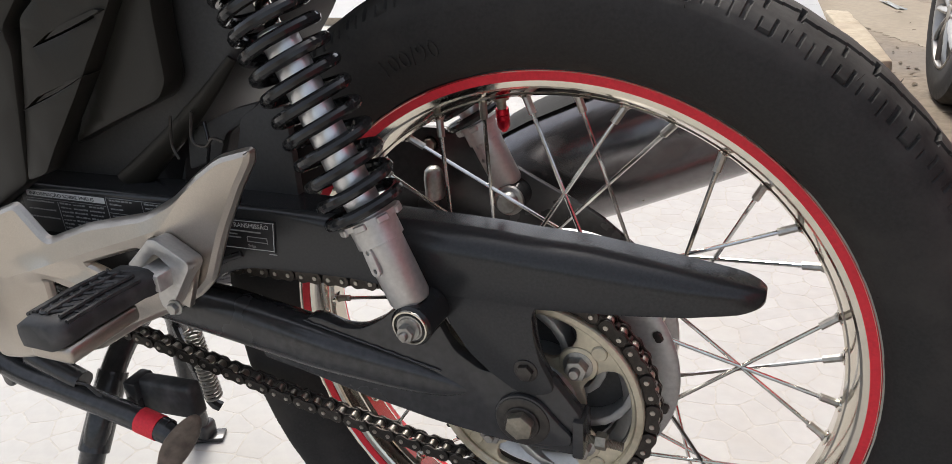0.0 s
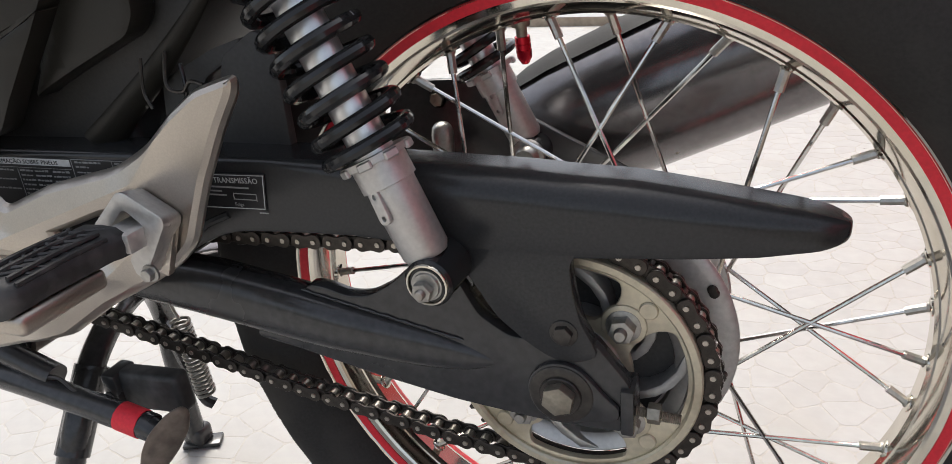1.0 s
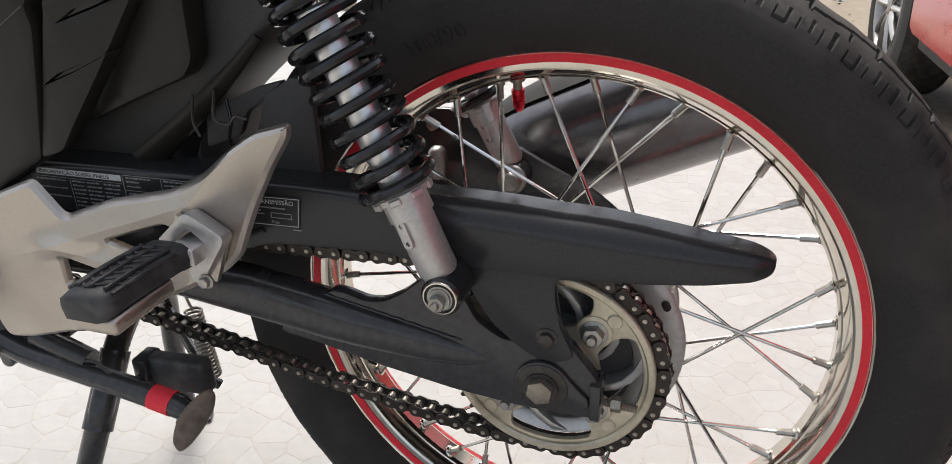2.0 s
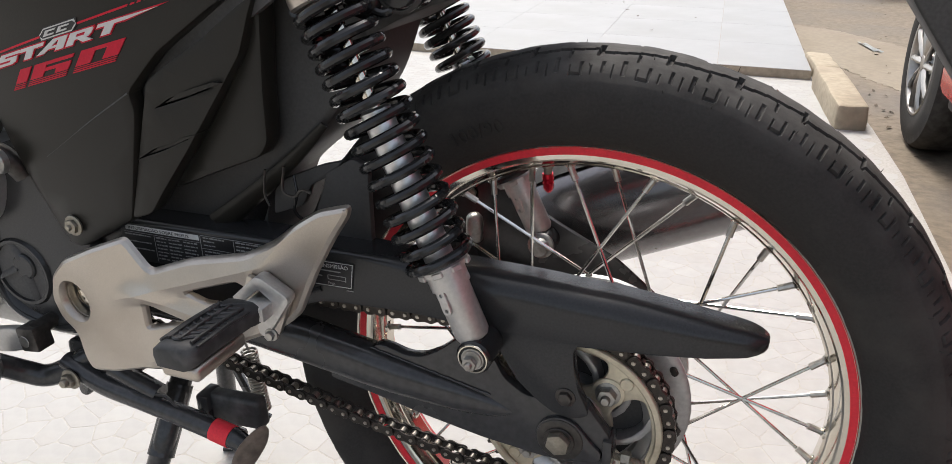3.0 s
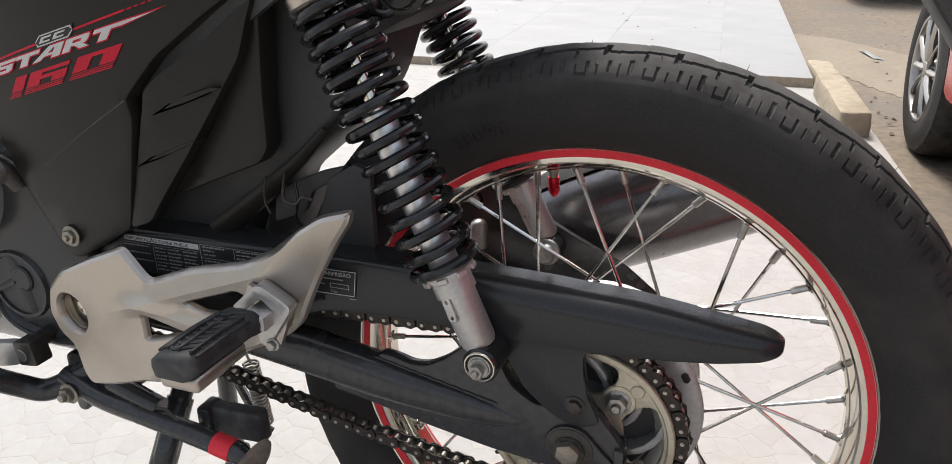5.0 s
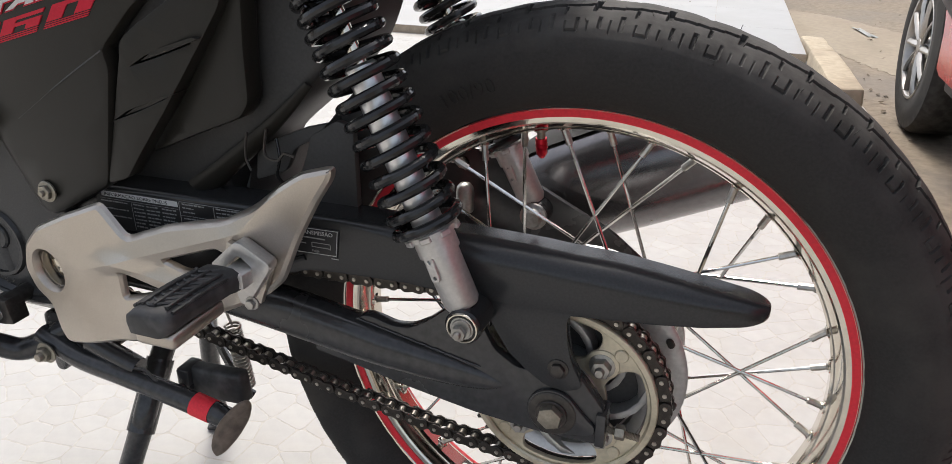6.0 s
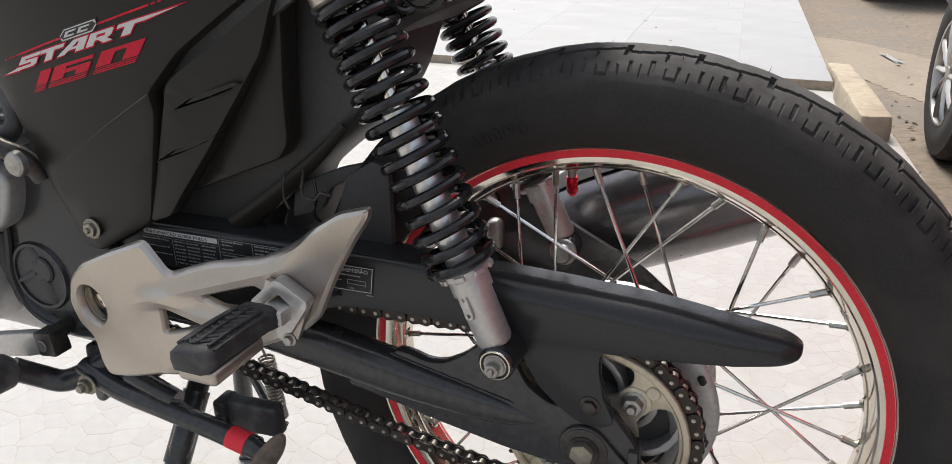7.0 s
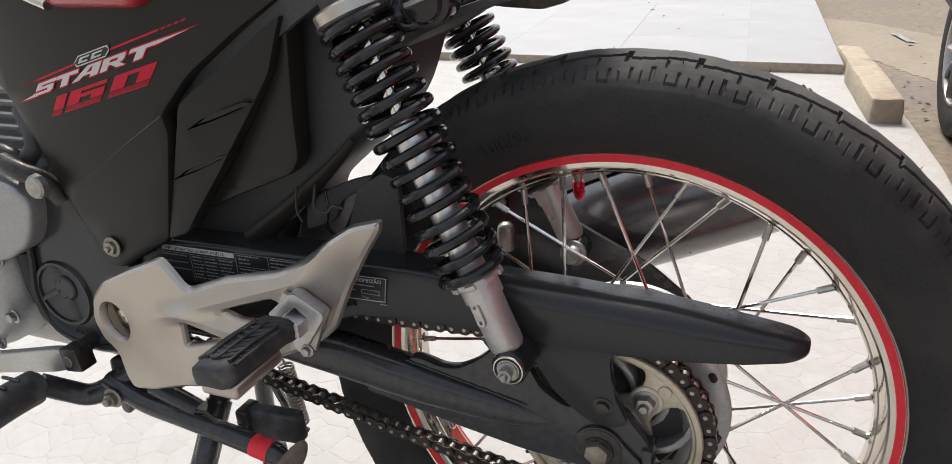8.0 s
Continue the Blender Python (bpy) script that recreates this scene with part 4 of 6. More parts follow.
def beyond(line, x, z):
    """How far a point lies above a crease line of the casting."""
    (x0, z0), (x1, z1) = line
    n = math.hypot(x1 - x0, z1 - z0)
    return ((x1 - x0) * (z - z0) - (z1 - z0) * (x - x0)) / n


def to_line(x, z, line):
    """The distance from a point to a run of straight pieces."""
    best = 1.0
    for (x0, z0), (x1, z1) in zip(line, line[1:]):
        dx, dz = x1 - x0, z1 - z0
        t = max(0.0, min(1.0, ((x - x0) * dx + (z - z0) * dz) / (dx * dx + dz * dz + 1e-12)))
        best = min(best, math.hypot(x - x0 - t * dx, z - z0 - t * dz))
    return best


def bracket_shape(c):
    """The casting: a crest along the arm with a facet that falls back above it, ridged lower arms, the heel wing turned out."""
    x, z = c.x, c.z
    if c.y > BY + 0.012:
        return Vector((x - 0.004, c.y, z - 0.003))
    y, fade = c.y, max(0.0, min(1.0, (x + 0.450) / 0.04))
    above = beyond(ARM, x, z)
    arm = fade * (min(0.0060, 0.36 * above) if above > 0 else min(0.0060, -0.42 * above))
    wing = 0.0035 + min(0.006, 0.5 * max(0.0, beyond(WING, x, z)))
    t = max(0.0, min(1.0, (x + 0.275) / 0.034))
    y += arm * (1 - t) + wing * t
    for line, high, wide in RIBS:
        y -= high * max(0.0, 1 - to_line(x, z, line) / wide) * max(0.0, min(1.0, (x + 0.425) / 0.045))
    return Vector((x, y, z))


bm = chamfered(rounded(out, 0.0065, 3), [tri_1, tri_2, eye_hole], BY, 0.0062, 0.0048, BY + 0.016)
CREASES = [ARM, WING] + [(line[k], line[k + 1]) for line, _, _ in RIBS for k in range(len(line) - 1)]
for (x0, z0), (x1, z1) in CREASES:
    bmesh.ops.bisect_plane(bm, geom=[*bm.verts, *bm.edges, *bm.faces], plane_co=(x0, 0, z0), plane_no=(z1 - z0, 0, x0 - x1))
gridcut(bm, 0.007)
bracket = part("footrest_bracket", warped(bm, bracket_shape), CAST_ALU, bike, "cast aluminium passenger footrest bracket", 22)
boss = [(-0.408, 0.4805), (-0.386, 0.4500), (-0.3760, 0.4330), (-0.3980, 0.4170), (-0.4240, 0.4000), (-0.4360, 0.3800), (-0.4440, 0.3280), (-0.477, 0.323),
        (-0.485, 0.338), (-0.488, 0.366), (-0.503, 0.379), (-0.511, 0.402), (-0.504, 0.428), (-0.486, 0.447), (-0.448, 0.4650)]
part("mounting_boss", plate(rounded([(x + 0.004 if x < -0.46 else x - 0.006, z + (0.004 if z < 0.4 else -0.006)) for x, z in boss], 0.007, 3), BY + 0.0085, BY + 0.018, 0.001, holes=[eye_hole], seg=2), CAST_ALU, bracket, "thick cast mounting boss with an oval hole", 20)
part("boss_bolt", hex_bolt((-0.4785, -0.139, 0.4040), 0.0085, 0.005, 0.014, 0.0), CHROME, bracket)
# clevis: a bridge and a cheek round the footrest's hinge
socket = [(-0.2680, 0.4600), (-0.2430, 0.4830), (-0.2370, 0.4835), (-0.2125, 0.4690), (-0.2125, 0.4640), (-0.2370, 0.4275), (-0.2440, 0.4285),
          (-0.2465, 0.4390), (-0.2280, 0.4610), (-0.2305, 0.4640), (-0.2395, 0.4715), (-0.2425, 0.4710), (-0.2590, 0.4550)]
part("clevis", warped(plate(rounded(socket, 0.0025, 3), -0.178, -0.152, 0.0020, seg=2), lambda c: c + Vector((-0.4, 0, -0.3)) * max(0.0, c.y + 0.1785)), SHOCK_ALU, bracket, "polished cast hinge socket")
part("clevis_floor", block((0.044, 0.006, 0.040), (-0.2520, -0.156, 0.4450), 0.001, 2, Matrix.Rotation(radians(22), 3, "Y")), CAST_ALU, bracket)
part("socket_bolt", hex_bolt((-0.2330, -0.1785, 0.4310), 0.0042, 0.004, 0.006), ZINC, bracket)
part("clevis_pin", tube([(-0.2560, -0.170, 0.449), (-0.2180, -0.170, 0.463)], 0.0035, 12), ZINC, bracket)
peg = part("footrest", block((0.0350, 0.060, 0.0125), (-0.2550, -0.2330, 0.4412), 0.0040, 3), CAST_ALU, bike, "aluminium passenger footrest with worn black rubber")
bm = bmesh.new()
sect = [(-0.0205, -0.0068), (-0.0225, 0.000), (-0.0210, 0.0065), (-0.014, 0.0098), (0, 0.0105), (0.014, 0.0098), (0.0210, 0.0065), (0.0225, 0.000), (0.0205, -0.0068)]
rows = []
for i, (yy, k, dz, dx) in enumerate(((-0.2660, 0.70, -0.0035, -0.003), (-0.2645, 0.90, -0.002, -0.002), (-0.2580, 0.98, -0.0005, 0.0), (-0.24, 1.0, 0, 0), (-0.215, 1.0, 0, 0.002), (-0.198, 0.98, 0, 0.004), (-0.1940, 1.03, 0.0, 0.005), (-0.188, 1.03, 0, 0.006), (-0.1865, 0.9, 0, 0.006))):
    rows.append([bm.verts.new((-0.2565 + dx + x * 0.82 * k, yy, 0.4555 + z * (k * 0.4 + 0.6) + dz)) for x, z in sect])
for a, b in zip(rows, rows[1:]):
    for k in range(len(sect)):
        bm.faces.new((a[k], a[(k + 1) % 9], b[(k + 1) % 9], b[k]))
bm.faces.new(rows[0])
bm.faces.new(rows[-1])
rubber = part("footrest_rubber", bm, RUBBER, peg, "scuffed black ribbed footrest rubber", 50)
for i in range(8):
    yb = -0.2560 + i * 0.0078
    rib = [(-0.2560 + 0.82 * x + 0.00006 * i, yb + 0.55 * abs(x + 0.004), 0.4555 + z) for x, z in ((-0.0135, 0.0096), (-0.004, 0.0105), (0.004, 0.0105), (0.012, 0.0098), (0.0195, 0.0072))]
    part("tread_rib", tube(curve_pts(rib, 3), 0.0013, 6), RUBBER, rubber)
for x0, z0 in ((-0.0205, 0.4625), (-0.0165, 0.4645), (-0.0115, 0.4660), (0.0010, 0.4668), (0.0140, 0.4660), (0.0200, 0.4630)):
    part("edge_rib", tube(curve_pts([(-0.2565 + 0.82 * x0, -0.256, z0), (-0.2550 + 0.82 * x0, -0.225, z0 + 0.0005), (-0.2525 + 0.82 * x0, -0.199, z0)], 4), 0.0016, 6), RUBBER, rubber)
part("footrest_tongue", block((0.022, 0.034, 0.013), (-0.2400, -0.174, 0.456), 0.002), SHOCK_ALU, peg)

# ---- side covers ----
pa = [(-0.73, 0.78), (-0.67, 0.70), (-0.585, 0.621), (-0.558, 0.576), (-0.540, 0.528), (-0.519, 0.476), (-0.508, 0.450), (-0.497, 0.445), (-0.481, 0.450), (-0.414, 0.488), (-0.404, 0.520), (-0.395, 0.550),
      (-0.384, 0.597), (-0.388, 0.612), (-0.352, 0.648), (-0.300, 0.684), (-0.252, 0.714), (-0.206, 0.745), (-0.195, 0.78)]
bm = gridcut(plate(rounded(pa, 0.006, 2), -0.132, -0.114, 0.003, seg=2), 0.03)


def cover_shape(c):
    y = c.y + 0.9 * (c.x + 0.45) ** 2 * 0.6 + 0.25 * max(0, 0.56 - c.z) ** 1.5
    return Vector((c.x, y - 0.02 * max(0, c.z - 0.62), c.z))


cover = part("side_cover", warped(bm, cover_shape), COVER_BLACK, bike, "black plastic side cover with red and white graphics", 30)
slot_1 = rounded([(-0.3660, 0.5990), (-0.3390, 0.6080), (-0.3050, 0.6210), (-0.3120, 0.6215), (-0.3490, 0.6095)], 0.002, 2)
slot_2 = rounded([(-0.3930, 0.5505), (-0.3640, 0.5615), (-0.3360, 0.5745), (-0.3510, 0.5705), (-0.3750, 0.5615)], 0.002, 2)
pb = [(-0.413, 0.490), (-0.390, 0.498), (-0.341, 0.562), (-0.300, 0.619), (-0.278, 0.650), (-0.266, 0.682), (-0.259, 0.697), (-0.273, 0.689), (-0.313, 0.659), (-0.356, 0.632), (-0.371, 0.620), (-0.374, 0.607), (-0.378, 0.596), (-0.393, 0.550)]
bm = gridcut(plate(rounded(pb, 0.005, 2), -0.126, -0.108, 0.002, holes=[slot_1, slot_2]), 0.03)
panel = part("rear_side_panel", warped(bm, lambda c: Vector((c.x, c.y - 0.02 * max(0, c.z - 0.62) + 0.12 * max(0, c.x + 0.37), c.z))), COVER_BLACK, bike, "black plastic panel with two slots", 30)
slots = bmesh.new()
for s in (slot_1, slot_2):
    x0, x1 = min(p[0] for p in s), max(p[0] for p in s)
    z0, z1 = min(p[1] for p in s), max(p[1] for p in s)
    plate([(p[0] + 0.01, p[1] + 0.005) for p in s], -0.1232 + 0.12 * max(0.0, x0 + 0.37), -0.105, bm=slots)
part("slot_backing", slots, COVER_BLACK, panel)
# backing plate whose colour carries the shade of the gap
trough = [(-0.405, 0.575), (-0.375, 0.585), (-0.355, 0.62), (-0.25, 0.69), (-0.20, 0.72), (-0.20, 0.78), (-0.34, 0.70), (-0.40, 0.63)]
part("gap_floor", plate(trough, -0.108, -0.100), SHADE_BLACK, cover, "channel floor between the panels, coloured in a shade tone")
# slightly raised strip stands in for the shaded line of a groove
seam = tube(curve_pts([(-0.388, cover_shape(Vector((-0.388, -0.132, 0.612))).y, 0.612), (-0.44, cover_shape(Vector((-0.44, -0.132, 0.578))).y, 0.580), (-0.500, cover_shape(Vector((-0.5, -0.132, 0.542))).y, 0.542)], 6), [0.0011 - 0.00006 * i for i in range(13)], 6, flat=0.5)
part("seam", seam, SHADE_BLACK, cover)
part("cover_bolt", hex_bolt((-0.4885, -0.1290, 0.4725), 0.0075, 0.004, 0.0105, 0.003), AXLE_STEEL, cover, "dull steel cover screw")

# graphics: plain slanted shapes
def decal(cells, lift, material, name, label=""):
    b = bmesh.new()
    for quad in cells:
        plate(quad, -0.132 - lift, -0.1315, bm=b)
    gridcut(b, 0.03)
    for v in b.verts:
        v.co.y = cover_shape(v.co).y - 0.0003
    return part(name, b, material, cover, label)


def slanted(u0, u1, v0, v1, climb=0.279, lean=0.75):
    """A leaning quad on the line that the graphics climb along."""
    def at(u, v):
        return (-0.538 + u + lean * v, 0.622 + climb * u + v)
    return [at(u0, v0), at(u1, v0), at(u1, v1), at(u0, v1)]


H = 0.0122
GLYPHS = {
    "S": [((0.05, 0.76), (1.05, 0.76), (1.05, 1), (0.05, 1)), ((0, 0.40), (0.30, 0.40), (0.30, 1), (0.05, 1)), ((0, 0.40), (0.98, 0.40), (0.98, 0.62), (0, 0.62)), ((0.68, 0), (0.98, 0.12), (0.98, 0.6), (0.68, 0.6)), ((-0.15, 0), (0.85, 0), (0.98, 0.22), (-0.1, 0.22))],
    "T": [((-0.06, 0.72), (1.12, 0.72), (1.12, 1), (-0.06, 1)), ((0.30, 0), (0.68, 0), (0.68, 0.8), (0.30, 0.8))],
    "A": [((-0.22, 0), (0.14, 0), (0.68, 1), (0.34, 1)), ((0.64, 0), (1.0, 0), (1.0, 1), (0.64, 1)), ((0.2, 0.26), (0.8, 0.26), (0.8, 0.44), (0.3, 0.44)), ((0.4, 0.8), (0.95, 0.8), (0.95, 1), (0.4, 1))],
    "R": [((0, 0), (0.32, 0), (0.32, 1), (0, 1)), ((0, 0.78), (1.0, 0.78), (0.94, 1), (0, 1)), ((0.70, 0.46), (1.0, 0.5), (1.0, 0.9), (0.70, 0.9)), ((0.3, 0.36), (0.92, 0.36), (1.0, 0.56), (0.3, 0.56)), ((0.42, 0.4), (0.78, 0.4), (1.16, 0), (0.78, 0))],
    "1": [((0.0, 0), (1, 0), (1, 1), (0.0, 1))],
    "6": [((0, 0), (0.34, 0), (0.34, 1), (0, 1)), ((0, 0.76), (1.0, 0.76), (1.0, 1), (0, 1)), ((0.3, 0.34), (1, 0.34), (1, 0.58), (0.3, 0.58)), ((0.66, 0), (1, 0), (1, 0.5), (0.66, 0.5))],
    "0": [((0, 0), (0.36, 0), (0.36, 1), (0, 1)), ((0.64, 0), (1, 0), (1, 1), (0.64, 1)), ((0.1, 0.74), (0.9, 0.74), (0.9, 1), (0.1, 1))],
}


def glyph(ch, u0, u1, v0, v1, grow=0.0):
    """The strokes of one leaning character between two lines of the graphic."""
    cells = []
    for stroke in GLYPHS[ch]:
        ma, mb = sum(p[0] for p in stroke) / 4, sum(p[1] for p in stroke) / 4
        cells.append([slanted(u0 + (u1 - u0) * a + math.copysign(grow, a - ma), 0, v0 + (v1 - v0) * b + math.copysign(grow, b - mb), 0)[0] for a, b in stroke])
    return cells


def layered(cells, lift, material, name, label=""):
    """Crossing strokes of one character, each a hair above the one before."""
    for k in range(0, len(cells)):
        decal([cells[k]], lift + 0.00006 * k, material, name, label)


for ch, u0, u1 in (("S", 0.001, 0.029), ("T", 0.033, 0.059), ("A", 0.064, 0.092), ("R", 0.095, 0.122), ("T", 0.128, 0.154)):
    layered(glyph(ch, u0, u1, 0.0, H, 0.0013), 0.0006, DECAL_RED, "letter_outline", "red letter outline")
    layered(glyph(ch, u0, u1, 0.0, H), 0.0012, DECAL_WHITE, "letter", "white slanted letter")
tails = [[slanted(-0.026, 0, -0.001, 0)[0], slanted(0.004, 0, -0.0022, 0)[0], slanted(0.004, 0, 0.0042, 0)[0]], [slanted(0.155, 0, H - 0.0054, 0)[0], slanted(0.197, 0, H + 0.0014, 0)[0], slanted(0.155, 0, H + 0.0014, 0)[0]]]
for tail in tails:
    decal([tail], 0.0005, DECAL_RED, "graphic_tail")
tails = [[slanted(-0.020, 0, 0.0, 0)[0], slanted(0.004, 0, -0.0006, 0)[0], slanted(0.004, 0, 0.0030, 0)[0]], [slanted(0.155, 0, H - 0.0036, 0)[0], slanted(0.188, 0, H - 0.0002, 0)[0], slanted(0.155, 0, H, 0)[0]]]
for tail in tails:
    decal([tail], 0.0011, DECAL_WHITE, "graphic_tail")
for ch, u0, u1 in (("1", 0.0385, 0.0544), ("6", 0.0592, 0.109), ("0", 0.1178, 0.1668)):
    layered(glyph(ch, u0, u1, -0.0232, -0.0085), 0.0006, DECAL_RED, "numeral", "red striped numeral")
    decal([slanted(u0, u1, -0.0293 + j * 0.0021, -0.0280 + j * 0.0019) for j in range(3)], 0.0006, DECAL_RED, "numeral_stripe")
SC = 0.305
stripe = [slanted(-0.005, 0.155, 0.0158, 0.0180, SC)]
stripe += [slanted(-0.028 + 0.006 * i, -0.0245 + 0.006 * i, 0.0162, 0.0176, SC) for i in range(4)]
stripe += [slanted(0.158 + 0.007 * i, 0.162 + 0.007 * i, 0.0160, 0.0178, SC) for i in range(4)]
decal(stripe, 0.0004, DECAL_RED, "graphic_stripe")
for lift, g, m in ((0.0007, -0.0011, LABEL_BLACK), (0.0010, 0.0, DECAL_WHITE), (0.0013, 0.0013, LABEL_BLACK)):
    a, b, lo_, hi_ = 0.0525 + g, 0.0975 - g, 0.0144 + g, 0.0257 - g
    c = 0.0055
    ring = [slanted(a + c, 0, lo_, 0)[0], slanted(b - c * 0.4, 0, lo_, 0)[0], slanted(b, 0, lo_ + c, 0)[0], slanted(b - c, 0, hi_, 0)[0], slanted(a + c * 0.4, 0, hi_, 0)[0], slanted(a, 0, hi_ - c, 0)[0]]
    decal([ring], lift, m, "badge_ring")
for u0 in (0.0600, 0.0765):
    for cell in ((u0, u0 + 0.0120, 0.0172, 0.0188), (u0, u0 + 0.0034, 0.0189, 0.0211), (u0, u0 + 0.0120, 0.0212, 0.0228)):
        decal([slanted(*cell)], 0.0022, DECAL_WHITE, "badge_stroke")

# tank end and chrome edge above the cover
part("tank_edge", block((0.11, 0.05, 0.05), (-0.425, -0.127, 0.7290), 0.016, 4), CAR_RED, bike, "red painted fuel tank edge")
part("trim_strip", tube(curve_pts([(-0.60, -0.135, 0.755), (-0.53, -0.142, 0.727), (-0.470, -0.146, 0.708)], 5), 0.005, 10), CHROME, bike)

# ---- inner rear bodywork ----
pd = [(-0.52, 0.78), (-0.150, 0.78), (-0.172, 0.695), (-0.191, 0.655), (-0.202, 0.625), (-0.213, 0.603), (-0.241, 0.569), (-0.271, 0.545), (-0.300, 0.522), (-0.325, 0.500), (-0.33, 0.44), (-0.45, 0.43), (-0.52, 0.45)]
bm = gridcut(plate(rounded(pd, 0.015, 3), -0.075, 0.062, 0.008, seg=3), 0.04)
inner = part("inner_fender", warped(bm, lambda c: Vector((c.x, c.y * (1 - 0.25 * max(0.0, (c.x + 0.3) / 0.2)) + (0.004 * math.sin(c.z * 30) if c.y < 0 else 0), c.z))), MATT_BLACK, bike, "black plastic inner fender ahead of the wheel", 30)
pe = [(-0.330, 0.78), (-0.258, 0.78), (-0.262, 0.687), (-0.268, 0.616), (-0.269, 0.572), (-0.279, 0.558), (-0.330, 0.537), (-0.385, 0.513), (-0.400, 0.55), (-0.36, 0.61), (-0.335, 0.68)]
bm = gridcut(plate(rounded(pe, 0.006, 3), -0.104, -0.080, 0.004), 0.012)
warped(bm, lambda c: Vector((c.x, c.y + 0.022 * max(0.0, min(1.0, (-0.285 - 0.62 * (0.66 - c.z) - c.x + 0.01) / 0.03)) ** 2, c.z)))
part("inner_panel", bm, COVER_BLACK, inner, "black panel behind the side cover")
part("panel_fold", tube(curve_pts([(-0.228, -0.076, 0.585), (-0.252, -0.078, 0.560), (-0.285, -0.079, 0.530), (-0.322, -0.080, 0.500), (-0.350, -0.080, 0.478)], 6), [0.004 + 0.0004 * i for i in range(25)], 12, flat=0.45), COVER_BLACK, inner)
part("frame_tube", tube(curve_pts([(-0.62, -0.06, 0.44), (-0.50, -0.05, 0.47), (-0.40, -0.045, 0.500), (-0.34, -0.045, 0.56), (-0.28, -0.045, 0.66), (-0.22, -0.045, 0.74), (-0.10, -0.045, 0.79)], 6), 0.013, 12), FRAME_BLACK, bike, "black frame tube")
hug = [(0.338, 158), (0.341, 165), (0.344, 171), (0.347, 176), (0.353, 176), (0.350, 165), (0.346, 152)]
part("mud_flap", gridcut(plate([(r * math.cos(radians(a)), AXLE + r * math.sin(radians(a))) for r, a in hug], -0.062, 0.062, 0.002), 0.05), MATT_BLACK, bike, "black mudguard ahead of the tyre")
rear = [(0.375, a) for a in range(120, 90, -5)] + [(0.383, a) for a in range(95, 121, 5)]
part("rear_mudguard", plate([(r * math.cos(radians(a)), AXLE + r * math.sin(radians(a))) for r, a in rear], -0.065, 0.065, 0.002), MATT_BLACK, bike, "black rear mudguard over the tyre")
hanger = [(0.170, 0.760), (0.2105, 0.6995), (0.2365, 0.6645), (0.275, 0.612), (0.325, 0.545), (0.350, 0.548), (0.330, 0.620), (0.290, 0.700), (0.262, 0.770)]
part("mudguard_tail", gridcut(plate(rounded(hanger, 0.008, 3), -0.052, 0.052, 0.006, seg=3), 0.03), MATT_BLACK, bike, "black plastic tail of the rear mudguard")
tail = [(-0.145, 0.74), (-0.132, 0.692), (-0.110, 0.689), (-0.076, 0.687), (-0.054, 0.693), (-0.040, 0.74)]
part("tail_bracket", plate(rounded(tail, 0.004, 3), -0.012, 0.012, 0.003), DARK_STEEL, bike, "dark bracket under the tail")
part("rubber_boot", tube(curve_pts([(-0.196, -0.088, 0.740), (-0.189, -0.094, 0.712), (-0.180, -0.097, 0.694), (-0.169, -0.097, 0.690), (-0.162, -0.092, 0.702), (-0.160, -0.085, 0.735)], 6), [0.0085] * 8 + [0.0095] * 15 + [0.008] * 8, 14), SPRING_BLACK, bike, "folded black rubber boot")
part("horn_body", lathe([(0, -0.104), (0.014, -0.104), (0.0165, -0.101), (0.0185, -0.094), (0.0185, -0.070), (0, -0.070)], 32, at=(-0.140, 0, 0.7045)), SPRING_BLACK, bike, "black round horn under the tail")
part("horn_seam", lathe([(0.0172, -0.1010), (0.0195, -0.0990), (0.0195, -0.0955), (0.0180, -0.0945)], 32, at=(-0.140, 0, 0.7045)), MATT_BLACK, bike)
part("horn_tab", block((0.018, 0.004, 0.0045), (-0.145, -0.1045, 0.7050), 0.001, 1, Matrix.Rotation(radians(-20), 3, "Y")), ZINC, bike, "bright steel terminal")
part("cable", tube(curve_pts([(-0.172, -0.088, 0.735), (-0.166, -0.098, 0.694), (-0.158, -0.100, 0.6865), (-0.148, -0.099, 0.687), (-0.142, -0.090, 0.700)], 6), 0.0032, 8), SPRING_BLACK, bike, "black cable loop")
part("wire_clip", tube(curve_pts([(-0.268, -0.085, 0.545), (-0.270, -0.088, 0.523), (-0.258, -0.088, 0.519), (-0.250, -0.088, 0.526), (-0.240, -0.088, 0.524)], 5), 0.0014, 6), DARK_STEEL, bike)
part("wire_clip", tube(curve_pts([(-0.285, -0.09, 0.542), (-0.287, -0.092, 0.52), (-0.283, -0.092, 0.508)], 5), 0.0012, 6), DARK_STEEL, bike)
frame_plate = [(-0.25, 0.44), (-0.19, 0.44), (-0.19, 0.55), (-0.205, 0.556), (-0.216, 0.549), (-0.232, 0.539), (-0.236, 0.526), (-0.246, 0.500)]
part("rear_frame_plate", plate(rounded(frame_plate, 0.004, 3), -0.074, -0.066, 0.001), MATT_BLACK, bike, "black frame gusset")
holder = [(-0.290, 0.522), (-0.241, 0.544), (-0.216, 0.551), (-0.230, 0.536), (-0.252, 0.524), (-0.262, 0.503), (-0.295, 0.490)]
part("cable_holder", plate(rounded(holder, 0.004, 3), -0.070, -0.062, 0.002), MATT_BLACK, bike)
part("cable", tube(curve_pts([(-0.262, -0.080, 0.536), (-0.258, -0.084, 0.520), (-0.262, -0.084, 0.503), (-0.256, -0.08, 0.492)], 6), 0.0014, 8), SPRING_BLACK, bike, "thin black cable")

